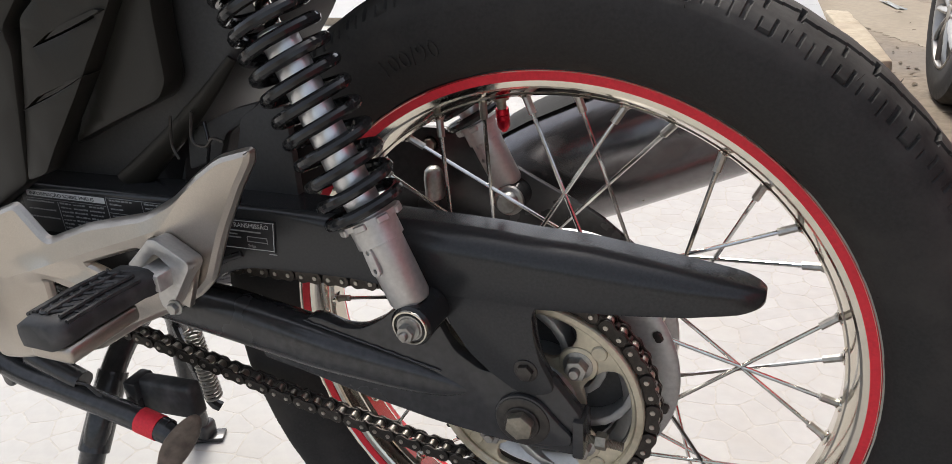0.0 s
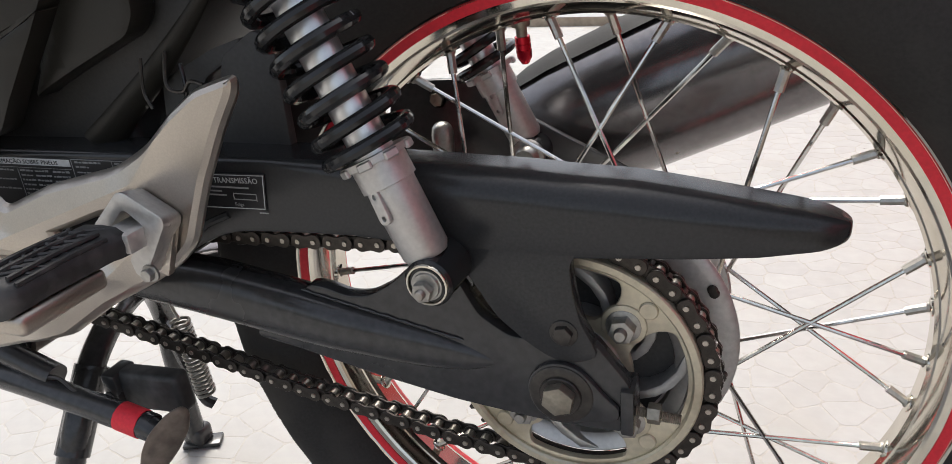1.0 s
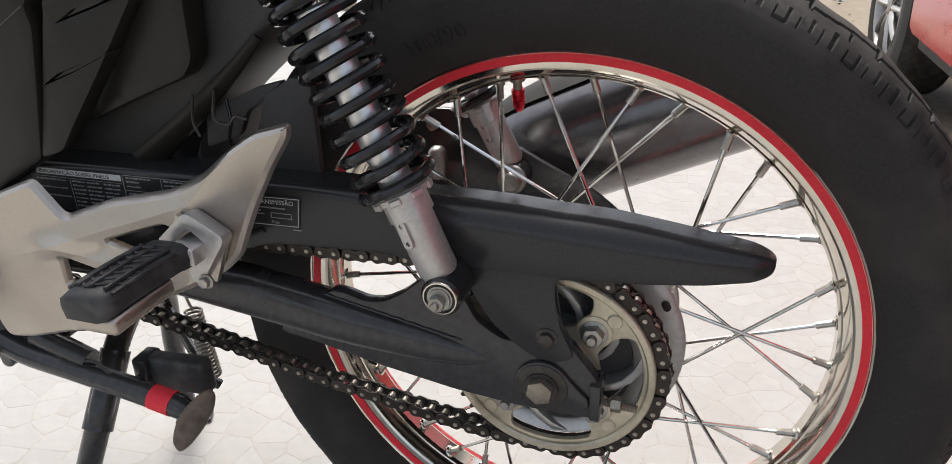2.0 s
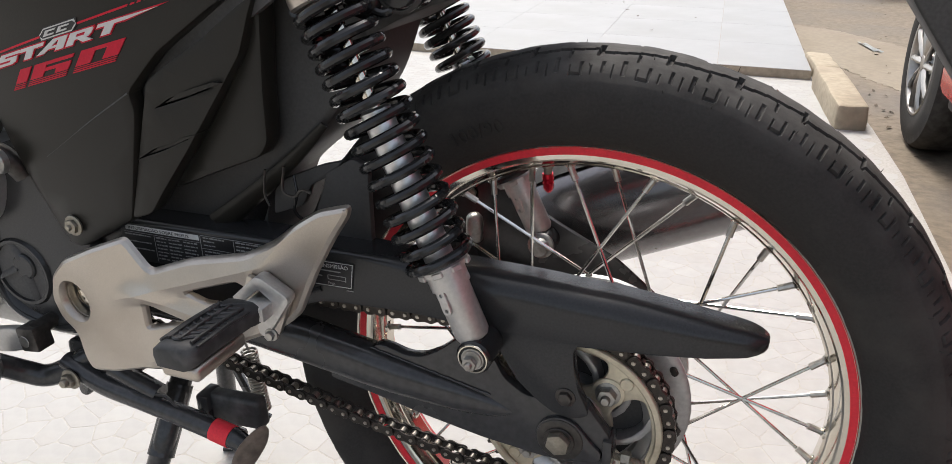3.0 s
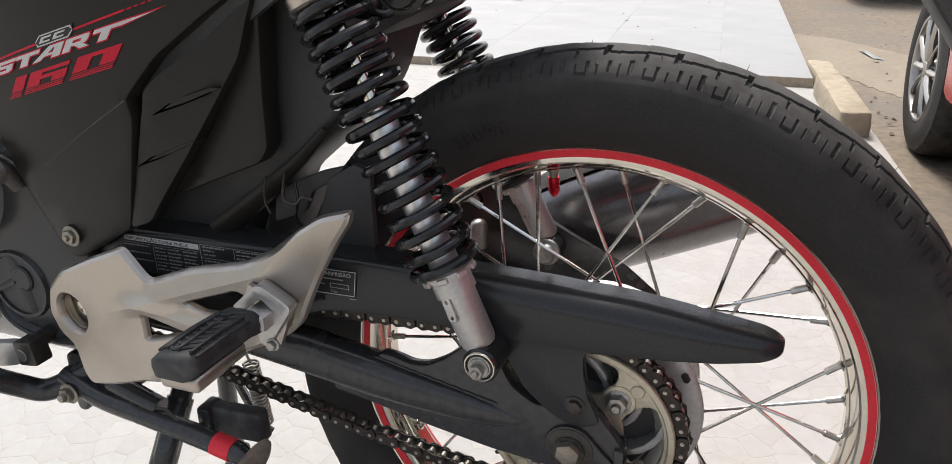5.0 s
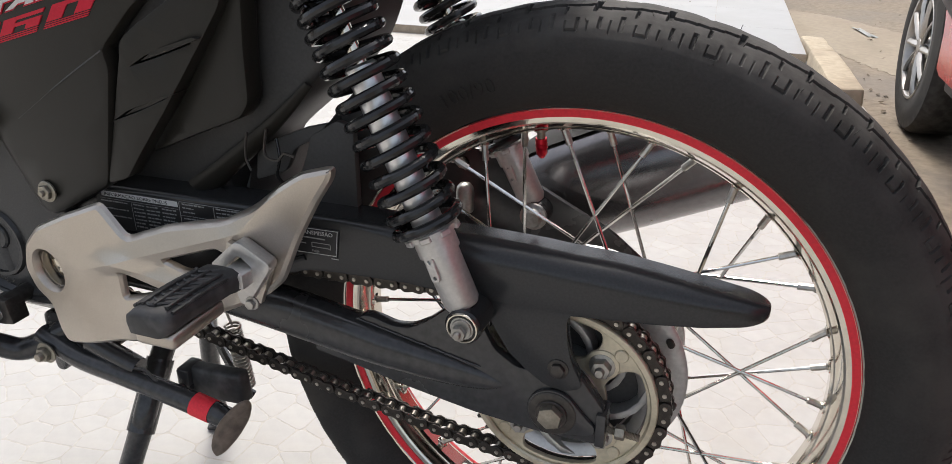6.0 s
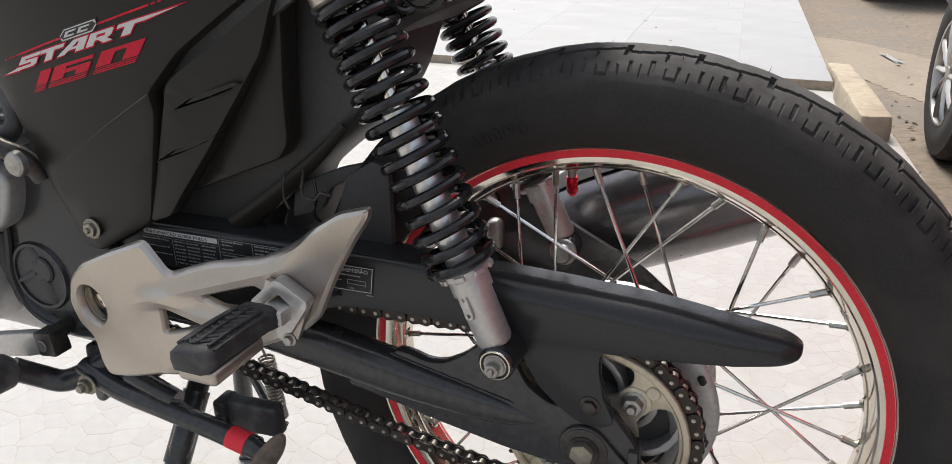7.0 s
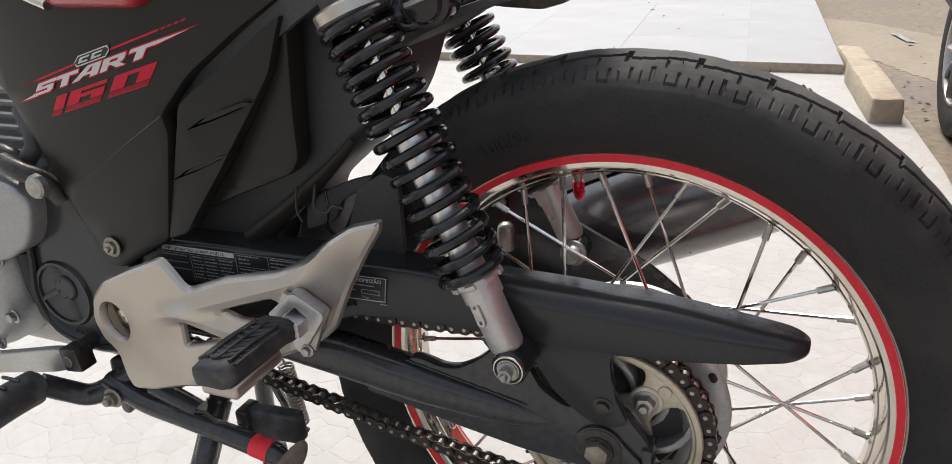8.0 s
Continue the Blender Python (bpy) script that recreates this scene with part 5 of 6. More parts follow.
# ---- engine, lever, front footrest ----
eng = part("engine_cover", lathe([(0, -0.142), (0.062, -0.142), (0.082, -0.138), (0.094, -0.128), (0.100, -0.112), (0.102, -0.06), (0, -0.06)], 64, at=(-0.748, 0, 0.405)), ENGINE_ALU, bike, "silver painted engine crankcase cover")
case = [(-0.74, 0.43), (-0.640, 0.440), (-0.600, 0.462), (-0.588, 0.480), (-0.578, 0.512), (-0.592, 0.527), (-0.625, 0.535), (-0.74, 0.535)]
part("upper_case", plate(rounded(case, 0.01, 3), -0.138, -0.06, 0.006, seg=3), ENGINE_ALU, eng)
part("plug", lathe([(0, -0.146), (0.010, -0.146), (0.012, -0.144), (0.013, -0.138), (0, -0.138)], 24, at=(-0.553, 0, 0.535)), ZINC, eng)
part("arm_pivot", tube(curve_pts([(-0.60, -0.135, 0.555), (-0.575, -0.137, 0.548), (-0.556, -0.13, 0.537), (-0.548, -0.12, 0.515)], 5), 0.010, 12), DARK_STEEL, eng)
part("cover_boss", lathe([(0, -0.150), (0.020, -0.150), (0.026, -0.146), (0.028, -0.140), (0, -0.140)], 32, at=(-0.708, 0, 0.453)), ENGINE_ALU, eng)
for a in (20, 75, -25, 120, -60):
    c = (-0.748 + 0.092 * math.cos(radians(a)), -0.132, 0.405 + 0.092 * math.sin(radians(a)))
    part("case_screw", hex_bolt(c, 0.006, 0.006, 0.009), ZINC, eng)
part("crankcase", block((0.24, 0.16, 0.24), (-0.68, 0.0, 0.405), 0.03, 4), ENGINE_ALU, eng)
for i in range(7):
    part("cooling_fin", block((0.17, 0.17, 0.0035), (-0.665, 0.0, 0.548 + i * 0.0135), 0.001, 1), ENGINE_ALU, eng)
part("cylinder", block((0.13, 0.13, 0.11), (-0.665, 0.0, 0.585), 0.01, 3), ENGINE_ALU, eng)
ps = [(-0.632, 0.532), (-0.626, 0.446), (-0.650, 0.382), (-0.644, 0.353), (-0.610, 0.330), (-0.555, 0.325), (-0.510, 0.339), (-0.480, 0.387), (-0.480, 0.467), (-0.530, 0.532)]
spc = part("sprocket_cover", gridcut(plate(rounded(ps, 0.02, 3), -0.116, -0.07, 0.008, seg=3), 0.04), GUARD_BLACK, bike, "black front sprocket cover with round recess")
RX, RZ = -0.591, 0.399
part("recess_ring", lathe([(0.0330, -0.1150), (0.0340, -0.1195), (0.0375, -0.1195), (0.0400, -0.1150)], 40, at=(RX, 0, RZ)), GUARD_BLACK, spc)
# flush disc, not sunk: the recess's shade is in the floor's and ribs' colour
part("recess_floor", lathe([(0, -0.1165), (0.034, -0.1165), (0.034, -0.114), (0, -0.114)], 40, at=(RX, 0, RZ)), SHADE_BLACK, spc)
part("cover_hub", lathe([(0, -0.1200), (0.0125, -0.1200), (0.0145, -0.1185), (0.0150, -0.116), (0, -0.116)], 28, at=(RX + 0.006, 0, RZ + 0.008)), GUARD_BLACK, spc)
for a in (95, 190, 290):
    spoke = [(RX + 0.006 + 0.010 * math.cos(radians(a)), -0.1175, RZ + 0.008 + 0.010 * math.sin(radians(a))), (RX + 0.034 * math.cos(radians(a + 6)), -0.1175, RZ + 0.034 * math.sin(radians(a + 6)))]
    part("recess_rib", tube(spoke, [0.006, 0.004], 8, flat=0.3), SHADE_BLACK, spc)
part("cover_swell", tube(curve_pts([(-0.640, -0.114, 0.440), (-0.636, -0.115, 0.395), (-0.615, -0.115, 0.360), (-0.580, -0.114, 0.345), (-0.535, -0.112, 0.352)], 6), 0.008, 10, flat=0.5), GUARD_BLACK, spc)
part("outer_rib", tube(curve_pts([(-0.622, -0.117, 0.517), (-0.622, -0.119, 0.447), (-0.632, -0.119, 0.392), (-0.614, -0.119, 0.353), (-0.570, -0.118, 0.339), (-0.520, -0.116, 0.344)], 6), 0.004, 8), GUARD_BLACK, spc)
part("breather_hose", tube(curve_pts([(-0.60, -0.1, 0.60), (-0.575, -0.115, 0.57), (-0.592, -0.12, 0.545), (-0.60, -0.11, 0.52)], 6), 0.009, 12), MATT_BLACK, bike, "black rubber hose")
part("hose_elbow", tube(curve_pts([(-0.64, -0.12, 0.565), (-0.605, -0.125, 0.560), (-0.59, -0.12, 0.548)], 6), 0.009, 12), DARK_STEEL, bike)
lever = part("gear_lever", gridcut(plate(rounded([(-0.7300, 0.2860), (-0.6000, 0.3140), (-0.5760, 0.3220), (-0.5730, 0.3470), (-0.6000, 0.3430), (-0.7300, 0.3100)], 0.004, 3), -0.146, -0.134, 0.003), 0.04), SHOCK_ALU, bike, "cast aluminium gear lever")
part("lever_clamp", block((0.026, 0.022, 0.028), (-0.5680, -0.1390, 0.3370), 0.003, 2, Matrix.Rotation(radians(-8), 3, "Y")), DARK_STEEL, lever)
part("clamp_face", lathe([(0, -0.1505), (0.0065, -0.1505), (0.0075, -0.149), (0.0075, -0.146), (0, -0.146)], 20, at=(-0.5720, 0, 0.3350)), ZINC, lever)
part("gear_shaft", tube([(-0.5650, -0.1440, 0.3450), (-0.5600, -0.0640, 0.3510)], 0.009, 12), DARK_STEEL, lever)
bar = part("footrest_bar", tube(curve_pts([(-0.4820, -0.0790, 0.3200), (-0.5170, -0.1040, 0.3100), (-0.5520, -0.1220, 0.2900), (-0.5760, -0.1320, 0.2810), (-0.5930, -0.1440, 0.2900), (-0.6060, -0.1640, 0.3090)], 6), 0.0125, 14), FRAME_BLACK, bike, "bent black footrest bar")
fr = part("front_footrest_rubber", tube(curve_pts([(-0.6060, -0.1640, 0.3090), (-0.6100, -0.1940, 0.3090), (-0.6170, -0.2290, 0.3050), (-0.6260, -0.2740, 0.2990)], 5), [0.017] + [0.0235] * 14 + [0.018], 16, flat=0.8), RUBBER, bar, "ribbed black rider footrest rubber")
for i in range(5):
    part("tread_rib", tube([(-0.622 - 0.002 * i, -0.19 - i * 0.014, 0.3312 - 0.0010 * i), (-0.598 - 0.002 * i, -0.19 - i * 0.014, 0.3320 - 0.0010 * i)], 0.002, 6), RUBBER, fr)
part("stand_bracket", plate(rounded([(-0.5570, 0.3200), (-0.4820, 0.3250), (-0.4670, 0.2750), (-0.5020, 0.2680), (-0.5320, 0.2710), (-0.5450, 0.2470), (-0.5570, 0.2470), (-0.5600, 0.2750)], 0.006, 3), -0.112, -0.100, 0.002), FRAME_BLACK, bar)

# ---- side stand, folded up ----
stand = part("side_stand", tube(curve_pts([(-0.552, -0.122, 0.300), (-0.50, -0.127, 0.285), (-0.44, -0.130, 0.2795), (-0.38, -0.132, 0.2725), (-0.322, -0.134, 0.2640)], 6), 0.0112, 16, flat=0.9), FRAME_BLACK, bike, "black folded side stand with red tape")
part("pivot_bolt", hex_bolt((-0.534, -0.138, 0.2890), 0.0082, 0.006, 0.0120, 0.005), AXLE_STEEL, stand, "dull steel pivot bolt")
part("tape_band", tube([(-0.353, -0.1329, 0.2690), (-0.331, -0.1337, 0.2655)], 0.0118, 16, flat=0.92), RED_TAPE, stand, "red tape band")
leaf = [(-0.321, 0.274), (-0.305, 0.284), (-0.293, 0.2855), (-0.288, 0.277), (-0.292, 0.262), (-0.305, 0.247), (-0.320, 0.236), (-0.330, 0.234), (-0.334, 0.248), (-0.329, 0.263)]
foot = warped(plate(rounded(leaf, 0.006, 3), -0.1430, -0.1370, 0.0020), lambda c: Vector((-0.306 + (c.x + 0.311) * 0.50, c.y + (c.x + 0.311) * 0.8, c.z - 0.002)))
part("stand_foot", foot, WORN_FOOT, stand, "scuffed steel stand foot")
part("foot_neck", tube([(-0.330, -0.1335, 0.2655), (-0.308, -0.1365, 0.2600)], [0.0112, 0.009], 12), FRAME_BLACK, stand)
pad = part("stand_pad", block((0.064, 0.018, 0.036), (-0.348, -0.098, 0.2720), 0.005, 3, Matrix.Rotation(radians(-4), 3, "Y")), RUBBER, stand, "black rubber stand pad")
part("pad_plate", block((0.015, 0.026, 0.040), (-0.383, -0.100, 0.2680), 0.003, 2), FRAME_BLACK, stand)
part("pad_bolt", hex_bolt((-0.385, -0.1135, 0.2660), 0.0055, 0.004), ZINC, stand)
part("stand_hook", tube(curve_pts([(-0.428, -0.129, 0.290), (-0.410, -0.132, 0.294), (-0.400, -0.132, 0.286), (-0.388, -0.132, 0.279)], 5), 0.0018, 6), DARK_STEEL, stand)
part("stand_lug", tube([(-0.487, -0.120, 0.304), (-0.427, -0.122, 0.286)], 0.011, 12), FRAME_BLACK, stand)

# ---- centre stand, down ----
cs = part("centre_stand", tube(curve_pts([(-0.533, -0.135, 0.012), (-0.495, -0.127, 0.09), (-0.452, -0.118, 0.19), (-0.446, -0.095, 0.235), (-0.452, -0.06, 0.268), (-0.466, -0.01, 0.284), (-0.492, 0.05, 0.272),
                                          (-0.516, 0.085, 0.22), (-0.535, 0.10, 0.15), (-0.548, 0.112, 0.07), (-0.552, 0.118, 0.012)], 6), 0.0124, 16), FRAME_BLACK, bike, "black tubular centre stand")
for x, y in ((-0.530, -0.137), (-0.552, 0.120)):
    part("stand_foot_plate", block((0.048, 0.024, 0.006), (x + 0.006, y, 0.004), 0.002, 2, Matrix.Rotation(radians(25), 3, "Z")), FRAME_BLACK, cs)
    part("foot_lug", block((0.032, 0.028, 0.028), (x, y, 0.016), 0.008, 3), FRAME_BLACK, cs)
part("stand_sleeve", tube([(-0.450, -0.117, 0.195), (-0.450, -0.070, 0.260)], 0.0150, 14), FRAME_BLACK, cs)
part("rust_collar", tube([(-0.478, -0.105, 0.305), (-0.478, -0.065, 0.305)], 0.016, 16), WORN_FOOT, cs, "rust-stained pivot collar")
part("pivot_rod", tube([(-0.478, -0.11, 0.305), (-0.478, 0.11, 0.305)], 0.011, 12), FRAME_BLACK, cs)
part("side_plate", plate(rounded([(-0.50, 0.255), (-0.445, 0.25), (-0.44, 0.315), (-0.47, 0.33), (-0.50, 0.315)], 0.01, 3), 0.05, 0.058, 0.002), FRAME_BLACK, cs)
d0, d1 = Vector((-0.406, 0.0, 0.272)), Vector((-0.396, 0.0, 0.190))
coil = []
dd = (d1 - d0)
uu = dd.normalized().orthogonal().normalized()
ww = dd.normalized().cross(uu)
for i in range(18 * 14 + 1):
    a = 2 * math.pi * i / 14
    coil.append(d0 + dd * (i / (18 * 14)) + (uu * math.cos(a) + ww * math.sin(a)) * 0.0085)
part("return_spring", tube(coil, 0.0016, 6), SPRING_STEEL, cs, "bare steel return spring")
part("spring_hook", tube(curve_pts([d0 + Vector((-0.006, 0, 0.018)), d0 + Vector((-0.004, 0, 0.01)), d0], 4), 0.0016, 6), SPRING_STEEL, cs)
part("hook_arm", tube(curve_pts([(-0.515, 0.08, 0.215), (-0.46, 0.04, 0.200), (-0.402, 0.0, 0.186), (-0.390, 0.0, 0.178)], 5), 0.006, 8), FRAME_BLACK, cs)

# ---- exhaust on the far side ----
u = Vector((math.cos(radians(24.65)), 0, math.sin(radians(24.65))))
c0 = Vector((-0.06, 0.22, 0.4145))
st = [(-0.155, 0.028), (-0.12, 0.040), (-0.07, 0.056), (-0.03, 0.0665), (0.0, 0.0693), (0.22, 0.0698), (0.245, 0.066), (0.252, 0.03)]
muf = part("muffler", tube([c0 + u * s for s, _ in st], [r for _, r in st], 40), MUFFLER, bike, "satin black muffler", 30)
part("shell_rivet", lathe([(0, -0.0020), (0.0025, -0.0014), (0.0036, 0.0), (0.0036, 0.003), (0, 0.003)], 16, at=(0.0320, 0.1762, 0.4010)), AXLE_STEEL, muf)
part("exhaust_pipe", tube(curve_pts([c0 + u * -0.15, c0 + u * -0.22, (-0.36, 0.19, 0.29), (-0.52, 0.12, 0.26), (-0.72, 0.08, 0.27)], 6), 0.019, 16), MUFFLER, muf)
nrm = Vector((-u.z, 0, u.x))
sh = bmesh.new()
rows = []
for d, r in ((-0.062, 0.0600), (-0.055, 0.0630), (-0.03, 0.0690), (0.0, 0.0722), (0.12, 0.0726), (0.232, 0.0728), (0.240, 0.0715)):
    rows.append([sh.verts.new(c0 + u * d + nrm * (r * math.cos(a)) + Vector((0, -r * math.sin(a), 0))) for a in [radians(-70 + 8.5 * i) for i in range(13)]])
for a, b in zip(rows, rows[1:]):
    for k in range(12):
        sh.faces.new((a[k], a[k + 1], b[k + 1], b[k]))
bmesh.ops.solidify(sh, geom=sh.faces[:], thickness=0.002)
part("heat_shield", sh, MATT_BLACK, muf, "black heat shield over the muffler")


# ---- parked cars ----
def car(paint, label, at, turn, plate_color=None):
    ob = thing("parked_car", label, "car", "parked cars", (0, 0, 0))
    L = 2.5

    def arch(c, r=0.355, n=10):
        return [(c + r * math.cos(math.pi * i / n), 0.30 + r * math.sin(math.pi * i / n)) for i in range(n + 1)]

    low = [(-0.66, 0.74), (-0.50, 0.68), (-0.28, 0.66)] + arch(0)[::-1][4:] + [(0.355, 0.30), (0.40, 0.285), (L - 0.40, 0.285), (L - 0.355, 0.30)] + arch(L)[::-1] + [(L + 0.40, 0.26), (L + 0.62, 0.36)]
    up = [(L + 0.66, 0.70), (L + 0.60, 0.93), (L + 0.2, 1.02), (L - 0.35, 1.40), (L - 0.9, 1.47), (1.0, 1.44), (0.45, 1.05), (-0.25, 0.93), (-0.62, 0.80)]
    body = part("car_body", plate(low + up, 0.0, 1.62, 0.05, seg=3), paint, ob)
    glass = rounded([(0.62, 1.03), (1.06, 1.36), (L - 0.85, 1.39), (L - 0.42, 1.33), (L - 0.05, 1.05)], 0.04, 3)
    part("side_window", plate(glass, -0.004, 0.02, 0.002), GLASS_DARK, body)
    part("sill_trim", block((L - 0.9, 0.03, 0.05), (L / 2, 0.022, 0.275), 0.012), CAR_TRIM, body)
    part("underbody", block((L + 0.6, 1.45, 0.22), (L / 2, 0.81, 0.36), 0.04), CAR_TRIM, body)
    if plate_color:
        part("rear_bumper", block((0.12, 1.5, 0.2), (L + 0.64, 0.81, 0.48), 0.04), CAR_TRIM, body)
    for c in (0.0, L):
        for side in (0, 1):
            y0, s = (0.005, 1) if side == 0 else (1.615, -1)
            ty = [(0.176, 0.012), (0.186, 0.004), (0.24, 0.0), (0.283, 0.008), (0.298, 0.03), (0.300, 0.05), (0.300, 0.14), (0.296, 0.165), (0.28, 0.185), (0.20, 0.19), (0.172, 0.17), (0.172, 0.03)]
            wheel = part("car_tyre", lathe([(r, y0 + s * y) for r, y in ty], 64, at=(c, 0, 0.30), closed=True), TYRE, ob, "dusty car tyre")
            rm = [(0.185, 0.006), (0.181, 0.002), (0.174, 0.004), (0.168, 0.012), (0.162, 0.04), (0.160, 0.16), (0.171, 0.165), (0.177, 0.02)]
            part("car_rim", lathe([(r, y0 + s * y) for r, y in rm], 64, at=(c, 0, 0.30), closed=True), ALLOY, wheel, "multi-spoke alloy wheel")
            part("brake_disc", lathe([(0, y0 + s * 0.07), (0.13, y0 + s * 0.07), (0.13, y0 + s * 0.09), (0, y0 + s * 0.09)], 40, at=(c, 0, 0.30)), DARK_STEEL, wheel)
            part("hub_cap", lathe([(0, y0 + s * 0.006), (0.026, y0 + s * 0.008), (0.034, y0 + s * 0.02), (0.04, y0 + s * 0.05), (0, y0 + s * 0.05)], 28, at=(c, 0, 0.30)), ALLOY, wheel)
            for i in range(10):
                a = 2 * math.pi * i / 10
                p = [Vector((c + r * math.cos(a + w), y0 + s * y, 0.30 + r * math.sin(a + w))) for r, y, w in ((0.03, 0.018, 0), (0.08, 0.012, 0.03), (0.13, 0.010, 0.05), (0.172, 0.014, 0.06))]
                part("wheel_spoke", tube(curve_pts(p, 3), [0.014] * 4 + [0.011] * 3 + [0.012] * 3, 8, flat=0.6), ALLOY, wheel)
    ob.matrix_basis = pose(*at, 0, 0, turn)
    return ob


# the row of cars stands along the kerb
car(CAR_RED, "red parked car with silver multi-spoke alloy wheels beside the kerb", (0.603, 2.49, -0.10), -86.5)
car(CAR_DARK, "dark parked car further along the street", (0.40, 10.3, -0.10), -86.0, True)

# ---- ground, pavement, platform ----
def flat_sheet(name, x0, y0, x1, y1, z, material, label, category):
    b = bmesh.new()
    b.faces.new([b.verts.new(p) for p in ((x0, y0, z), (x1, y0, z), (x1, y1, z), (x0, y1, z))])
    ob = new(name, finish(b, material, name=name))
    return tagged(ob, label, category, kind="structure")


flat_sheet("ground", -300, -300, 300, 300, -0.10, STREET, "sandy brown worn street surface", "street")
EDGE = [(0.70, -6.0), (0.600, 0.0), (0.525, 1.8), (0.48, 2.3), (0.40, 2.95)]
bm = bmesh.new()
foot = [bm.verts.new((x, y, -0.0002)) for x, y in [(-9, -6.0), *EDGE, (0.29, 3.3), (-9, 3.3)]]
f = bm.faces.new(foot)
ext = bmesh.ops.extrude_face_region(bm, geom=[f])
bmesh.ops.translate(bm, verts=[v for v in ext["geom"] if isinstance(v, bmesh.types.BMVert)], vec=(0, 0, -0.11))
pavement = new("pavement", finish(bm, JOINT, name="pavement"))
tagged(pavement, "pale cream pavement of irregular stones in sandy joints", "pavement", kind="structure")

plat_c, da, db = Vector((0.287, 3.03)), Vector((-1, 0.02)).normalized(), Vector((-0.065, 1)).normalized()


def on_plat(a, b, z):
    p = plat_c + da * a + db * b
    return (p.x, p.y, z)


bm = bmesh.new()
vs = [[bm.verts.new(on_plat(a, b, z)) for a, b in ((0, 0), (9, 0), (9, 14), (0, 14))] for z in (-0.11, 0.0386)]
bm.faces.new(vs[0])
bm.faces.new(vs[1])
for i in range(4):
    bm.faces.new((vs[0][i], vs[0][(i + 1) % 4], vs[1][(i + 1) % 4], vs[1][i]))
platform = new("platform", finish(bm, STEP_EDGE, name="platform"))
tagged(platform, "low white-tiled platform with a mortar step edge", "step", kind="structure")

# kerb stones
def kerb_stone(name, x, y, length, width, height, turn, label):
    b = block((width, length, height), (0, 0, height / 2), 0.010, 2)
    bmesh.ops.subdivide_edges(b, edges=b.edges[:], cuts=3, use_grid_fill=True)
    for v in b.verts:
        v.co += Vector([noise.noise(v.co * 16 + Vector((k * 7.3, y, 0))) + 0.5 * noise.noise(v.co * 45 + Vector((k * 3.1, 0, y))) for k in range(3)]) * 0.0050
    ob = new(name, finish(b, KERB, 40, name))
    ob.matrix_basis = pose(x, y, -0.105, 0, 0, turn)
    return tagged(ob, label, "kerb", kind="structure")


kerb_stone("kerb_1", 0.372, 2.577, 0.65, 0.104, 0.193, 5.7, "weathered sandy kerb stone with worn edges")
kerb_stone("kerb_2", 0.332, 3.205, 0.34, 0.100, 0.165, 7.0, "weathered sandy kerb stone with worn edges")

# thin cement apron that runs from the kerb under the parked car
rng = random.Random(5)
rim_line = [(0.300, 3.42), (0.392, 3.95), (0.470, 3.84), (0.576, 3.60), (0.700, 3.40), (1.30, 2.60), (1.75, 3.40), (0.81, 4.65), (0.56, 5.00), (0.45, 5.12), (0.215, 5.26), (0.280, 4.25)]
ragged = []
for k in range(len(rim_line)):
    p, q = Vector(rim_line[k]), Vector(rim_line[(k + 1) % len(rim_line)])
    for i in range(14):
        ragged.append(p.lerp(q, i / 14) + Vector((rng.uniform(-1, 1), rng.uniform(-1, 1))) * 0.016)
bm = bmesh.new()
base = [bm.verts.new((p.x, p.y, -0.101)) for p in ragged]
top = [bm.verts.new((p.x, p.y, -0.0985)) for p in ragged]
bm.faces.new(top)
for k in range(len(top)):
    n = (k + 1) % len(top)
    bm.faces.new((base[k], base[n], top[n], top[k]))
tagged(new("apron", finish(bm, APRON, name="apron")), "thin pale cement apron with ragged edges on the street", "pavement", kind="structure")

# litter on the street and the platform
rng = random.Random(21)
bm = bmesh.new()
for i in range(150):
    if i < 120:
        x, y, z = rng.uniform(0.56, 2.0), rng.uniform(1.2, 8), -0.098
    else:
        p = on_plat(rng.uniform(0.2, 3), rng.uniform(0.3, 6), 0.0405)
        x, y, z = p
    if i < 14:
        x, y = rng.uniform(0.47, 0.62), rng.uniform(2.7, 3.45)
    a, s = rng.uniform(0, 6.28), rng.uniform(0.006, 0.022)
    q = []
    for k in range(6):
        t = a + k * math.pi / 3
        rr = s * (1.0 if k % 3 == 0 else rng.uniform(0.3, 0.55))
        q.append(bm.verts.new((x + rr * math.cos(t), y + rr * math.sin(t), z + rng.uniform(0.001, 0.008))))
    bm.faces.new(q)
tagged(new("leaf_litter", finish(bm, DEBRIS, name="leaf_litter")), "scattered dry leaves and grit on street and tiles", "litter", kind="stuff")
bm = bmesh.new()
grid = [[bm.verts.new((0.580 + 0.012 * i + 0.022 * j, 4.66 - 0.008 * i - 0.09 * j, -0.093 + 0.004 * math.sin(i * 2.1 + j))) for i in range(6)] for j in range(4)]
for j in range(3):
    for i in range(5):
        bm.faces.new((grid[j][i], grid[j][i + 1], grid[j + 1][i + 1], grid[j + 1][i]))
tagged(new("paper_scrap", finish(bm, PAPER, name="paper_scrap")), "crumpled pale paper scrap on the street", "litter")

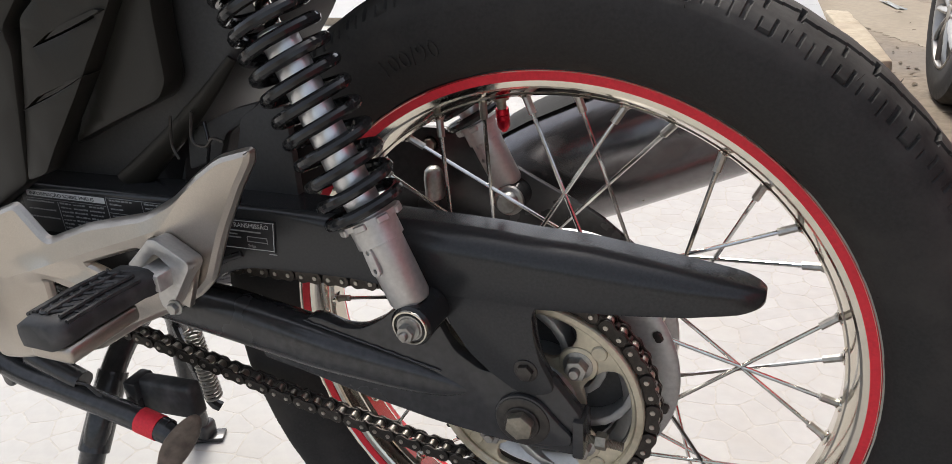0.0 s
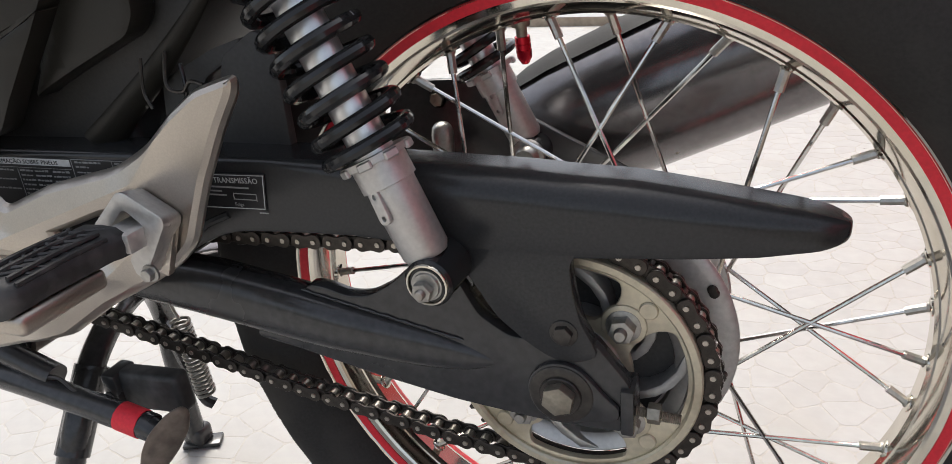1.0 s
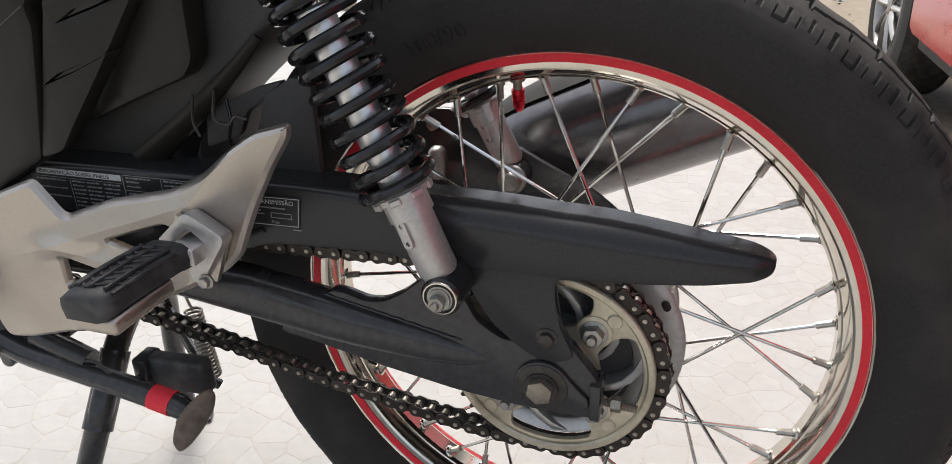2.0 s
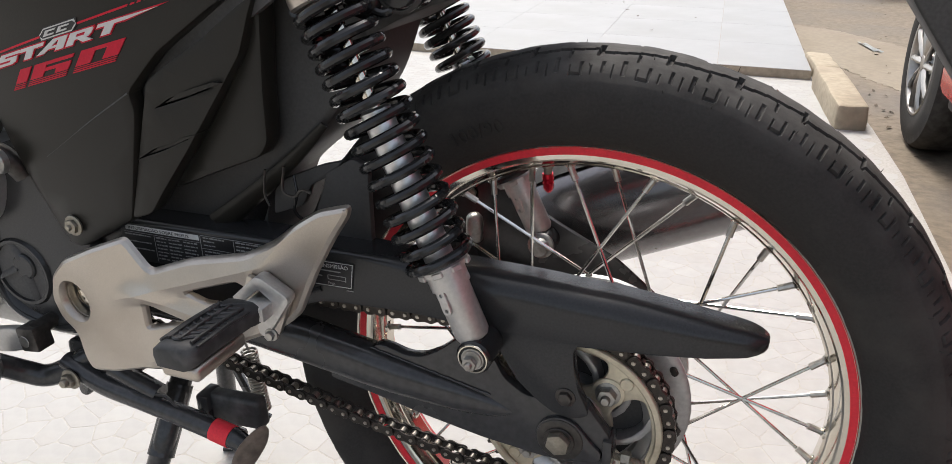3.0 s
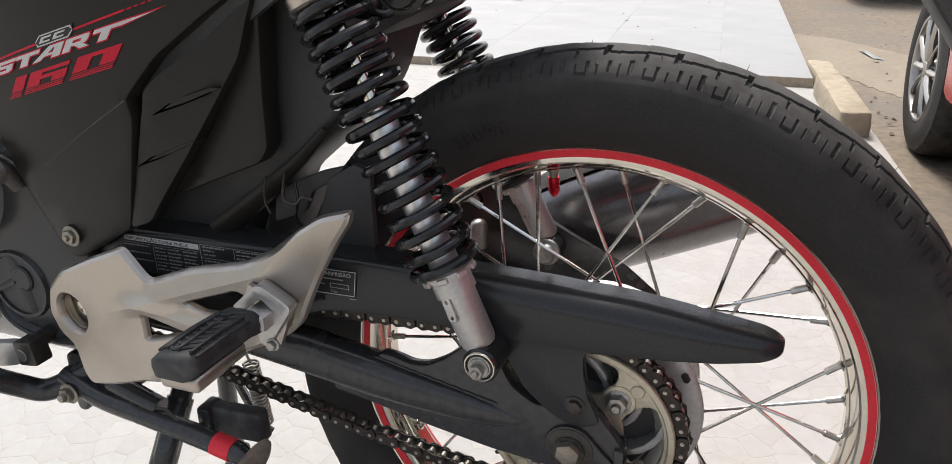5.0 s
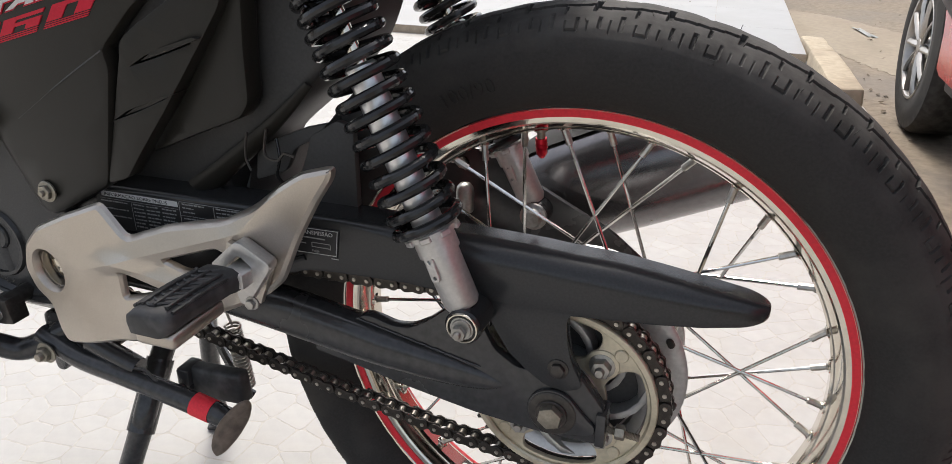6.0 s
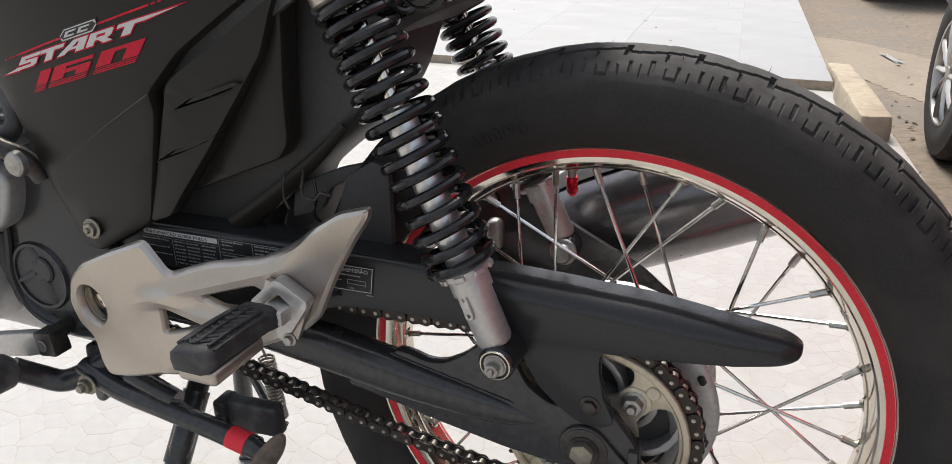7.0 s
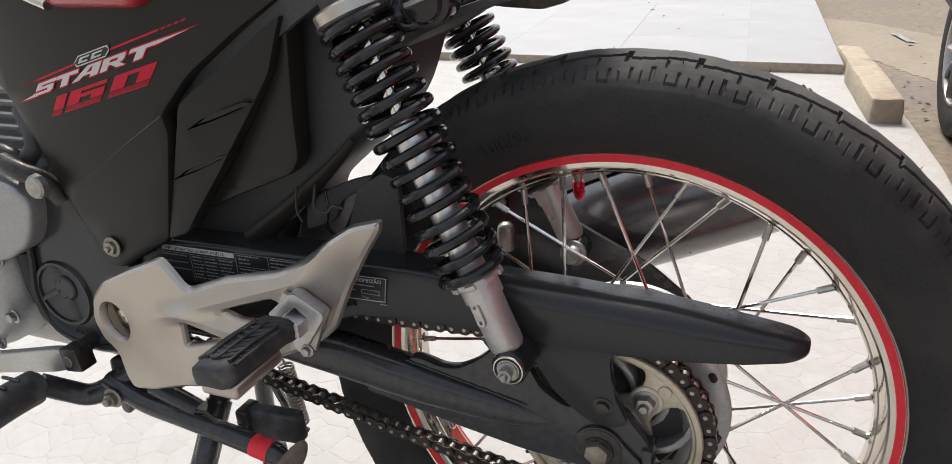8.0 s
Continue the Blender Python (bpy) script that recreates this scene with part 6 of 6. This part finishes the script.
# ---- platform tiles ----
TS = 0.61
def tile_mesh(wide):
    tb = bmesh.new()
    q = [Vector((0, 0)), da * wide, da * wide + db * (TS - 0.0014), db * (TS - 0.0014)]
    lo = [tb.verts.new((p.x, p.y, 0)) for p in q]
    hi = [tb.verts.new((p.x, p.y, 0.005)) for p in q]
    tb.faces.new(hi)
    for i in range(4):
        tb.faces.new((lo[i], lo[(i + 1) % 4], hi[(i + 1) % 4], hi[i]))
    return finish(tb, TILE, name="tile")


tile_me, cut_me = tile_mesh(TS - 0.0014), tile_mesh(TS - 0.215 - 0.0014)
for a in range(8):
    for b in range(18):
        shared("tile", tile_me if a else cut_me, platform, Matrix.Translation(on_plat(max(0.0, a * TS - 0.215) + 0.002, b * TS + 0.002, 0.0351)))

# ---- paving stones: irregular many-sided blocks ----
CELL, TURN, GAP = 0.047, radians(14), 0.0008
X0, X1, Y0, Y1 = -2.4, 0.66, -0.9, 3.05
rng = random.Random(8)
seeds = {}
for j in range(-54, 88):
    for i in range(-80, 54):
        u, v = (i + 0.37 * (j % 3) + rng.uniform(-0.42, 0.42)) * CELL * 1.15, (j + rng.uniform(-0.36, 0.36)) * CELL * 0.84
        seeds[i, j] = (u * math.cos(TURN) - v * math.sin(TURN), u * math.sin(TURN) + v * math.cos(TURN))


def cut(poly, px, py, qx, qy):
    """The part of a cell nearer to p than to its neighbour q, less half a joint."""
    dx, dy = qx - px, qy - py
    d = math.hypot(dx, dy)
    dx, dy = dx / d, dy / d
    lim = dx * (px + qx) / 2 + dy * (py + qy) / 2 - GAP
    kept = []
    for k in range(len(poly)):
        a, b = poly[k], poly[(k + 1) % len(poly)]
        fa, fb = dx * a[0] + dy * a[1] - lim, dx * b[0] + dy * b[1] - lim
        if fa <= 0:
            kept.append(a)
        if fa * fb < 0:
            t = fa / (fa - fb)
            kept.append((a[0] + (b[0] - a[0]) * t, a[1] + (b[1] - a[1]) * t))
    return kept


stones = []
for (i, j), (px, py) in seeds.items():
    if not (X0 < px < X1 and Y0 < py < Y1):
        continue
    poly = [(px - 0.2, py - 0.2), (px + 0.2, py - 0.2), (px + 0.2, py + 0.2), (px - 0.2, py + 0.2)]
    for b in (0, -1, 1, -2, 2):
        for a in (0, -1, 1, -2, 2):
            if (a or b) and (i + a, j + b) in seeds and poly:
                poly = cut(poly, px, py, *seeds[i + a, j + b])
    if len(poly) > 2:
        poly = rounded(poly, 0.003, 1)
        stones.append((sum(p[0] for p in poly) / len(poly), sum(p[1] for p in poly) / len(poly), poly))


def stone_geo(cx, cy, poly, ox, oy):
    """Corners and faces of a low stone with a worn edge."""
    n = len(poly)
    tz = rng.uniform(-0.00005, 0.0001)
    v = [(x - ox, y - oy, -0.0012) for x, y in poly]
    v += [(cx + (x - cx) * 0.985 - ox, cy + (y - cy) * 0.985 - oy, tz - 0.0001) for x, y in poly]
    v += [(cx + (x - cx) * 0.955 - ox, cy + (y - cy) * 0.955 - oy, tz) for x, y in poly]
    f = []
    for r in (0, n):
        f += [(r + k, r + (k + 1) % n, r + n + (k + 1) % n, r + n + k) for k in range(n)]
    f.append(tuple(range(2 * n, 3 * n)))
    return v, f


rest_v, rest_f, count = [], [], 0
for cx, cy, poly in stones:
    limit = 0.59 - cy * 0.04 if cy < 2.0 else 0.50 - (cy - 2.0) * 0.14
    if max(p[0] for p in poly) <= limit and max(p[1] for p in poly) < 3.02:
        if -1.25 < cx < -0.35 and -0.12 < cy < 0.95 and count < 300:
            v, f = stone_geo(cx, cy, poly, cx, cy)
            me = bpy.data.meshes.new("paving_stone")
            me.from_pydata(v, [], f)
            me.materials.append(STONE)
            shared("paving_stone", me, pavement, Matrix.Translation((cx, cy, 0)))
            count += 1
        else:
            v, f = stone_geo(cx, cy, poly, 0, 0)
            k0 = len(rest_v)
            rest_v += v
            rest_f += [tuple(k + k0 for k in q) for q in f]
me = bpy.data.meshes.new("further_stones")
me.from_pydata(rest_v, [], rest_f)
me.materials.append(STONE)
tagged(shared("further_stones", me, pavement), kind="stuff")
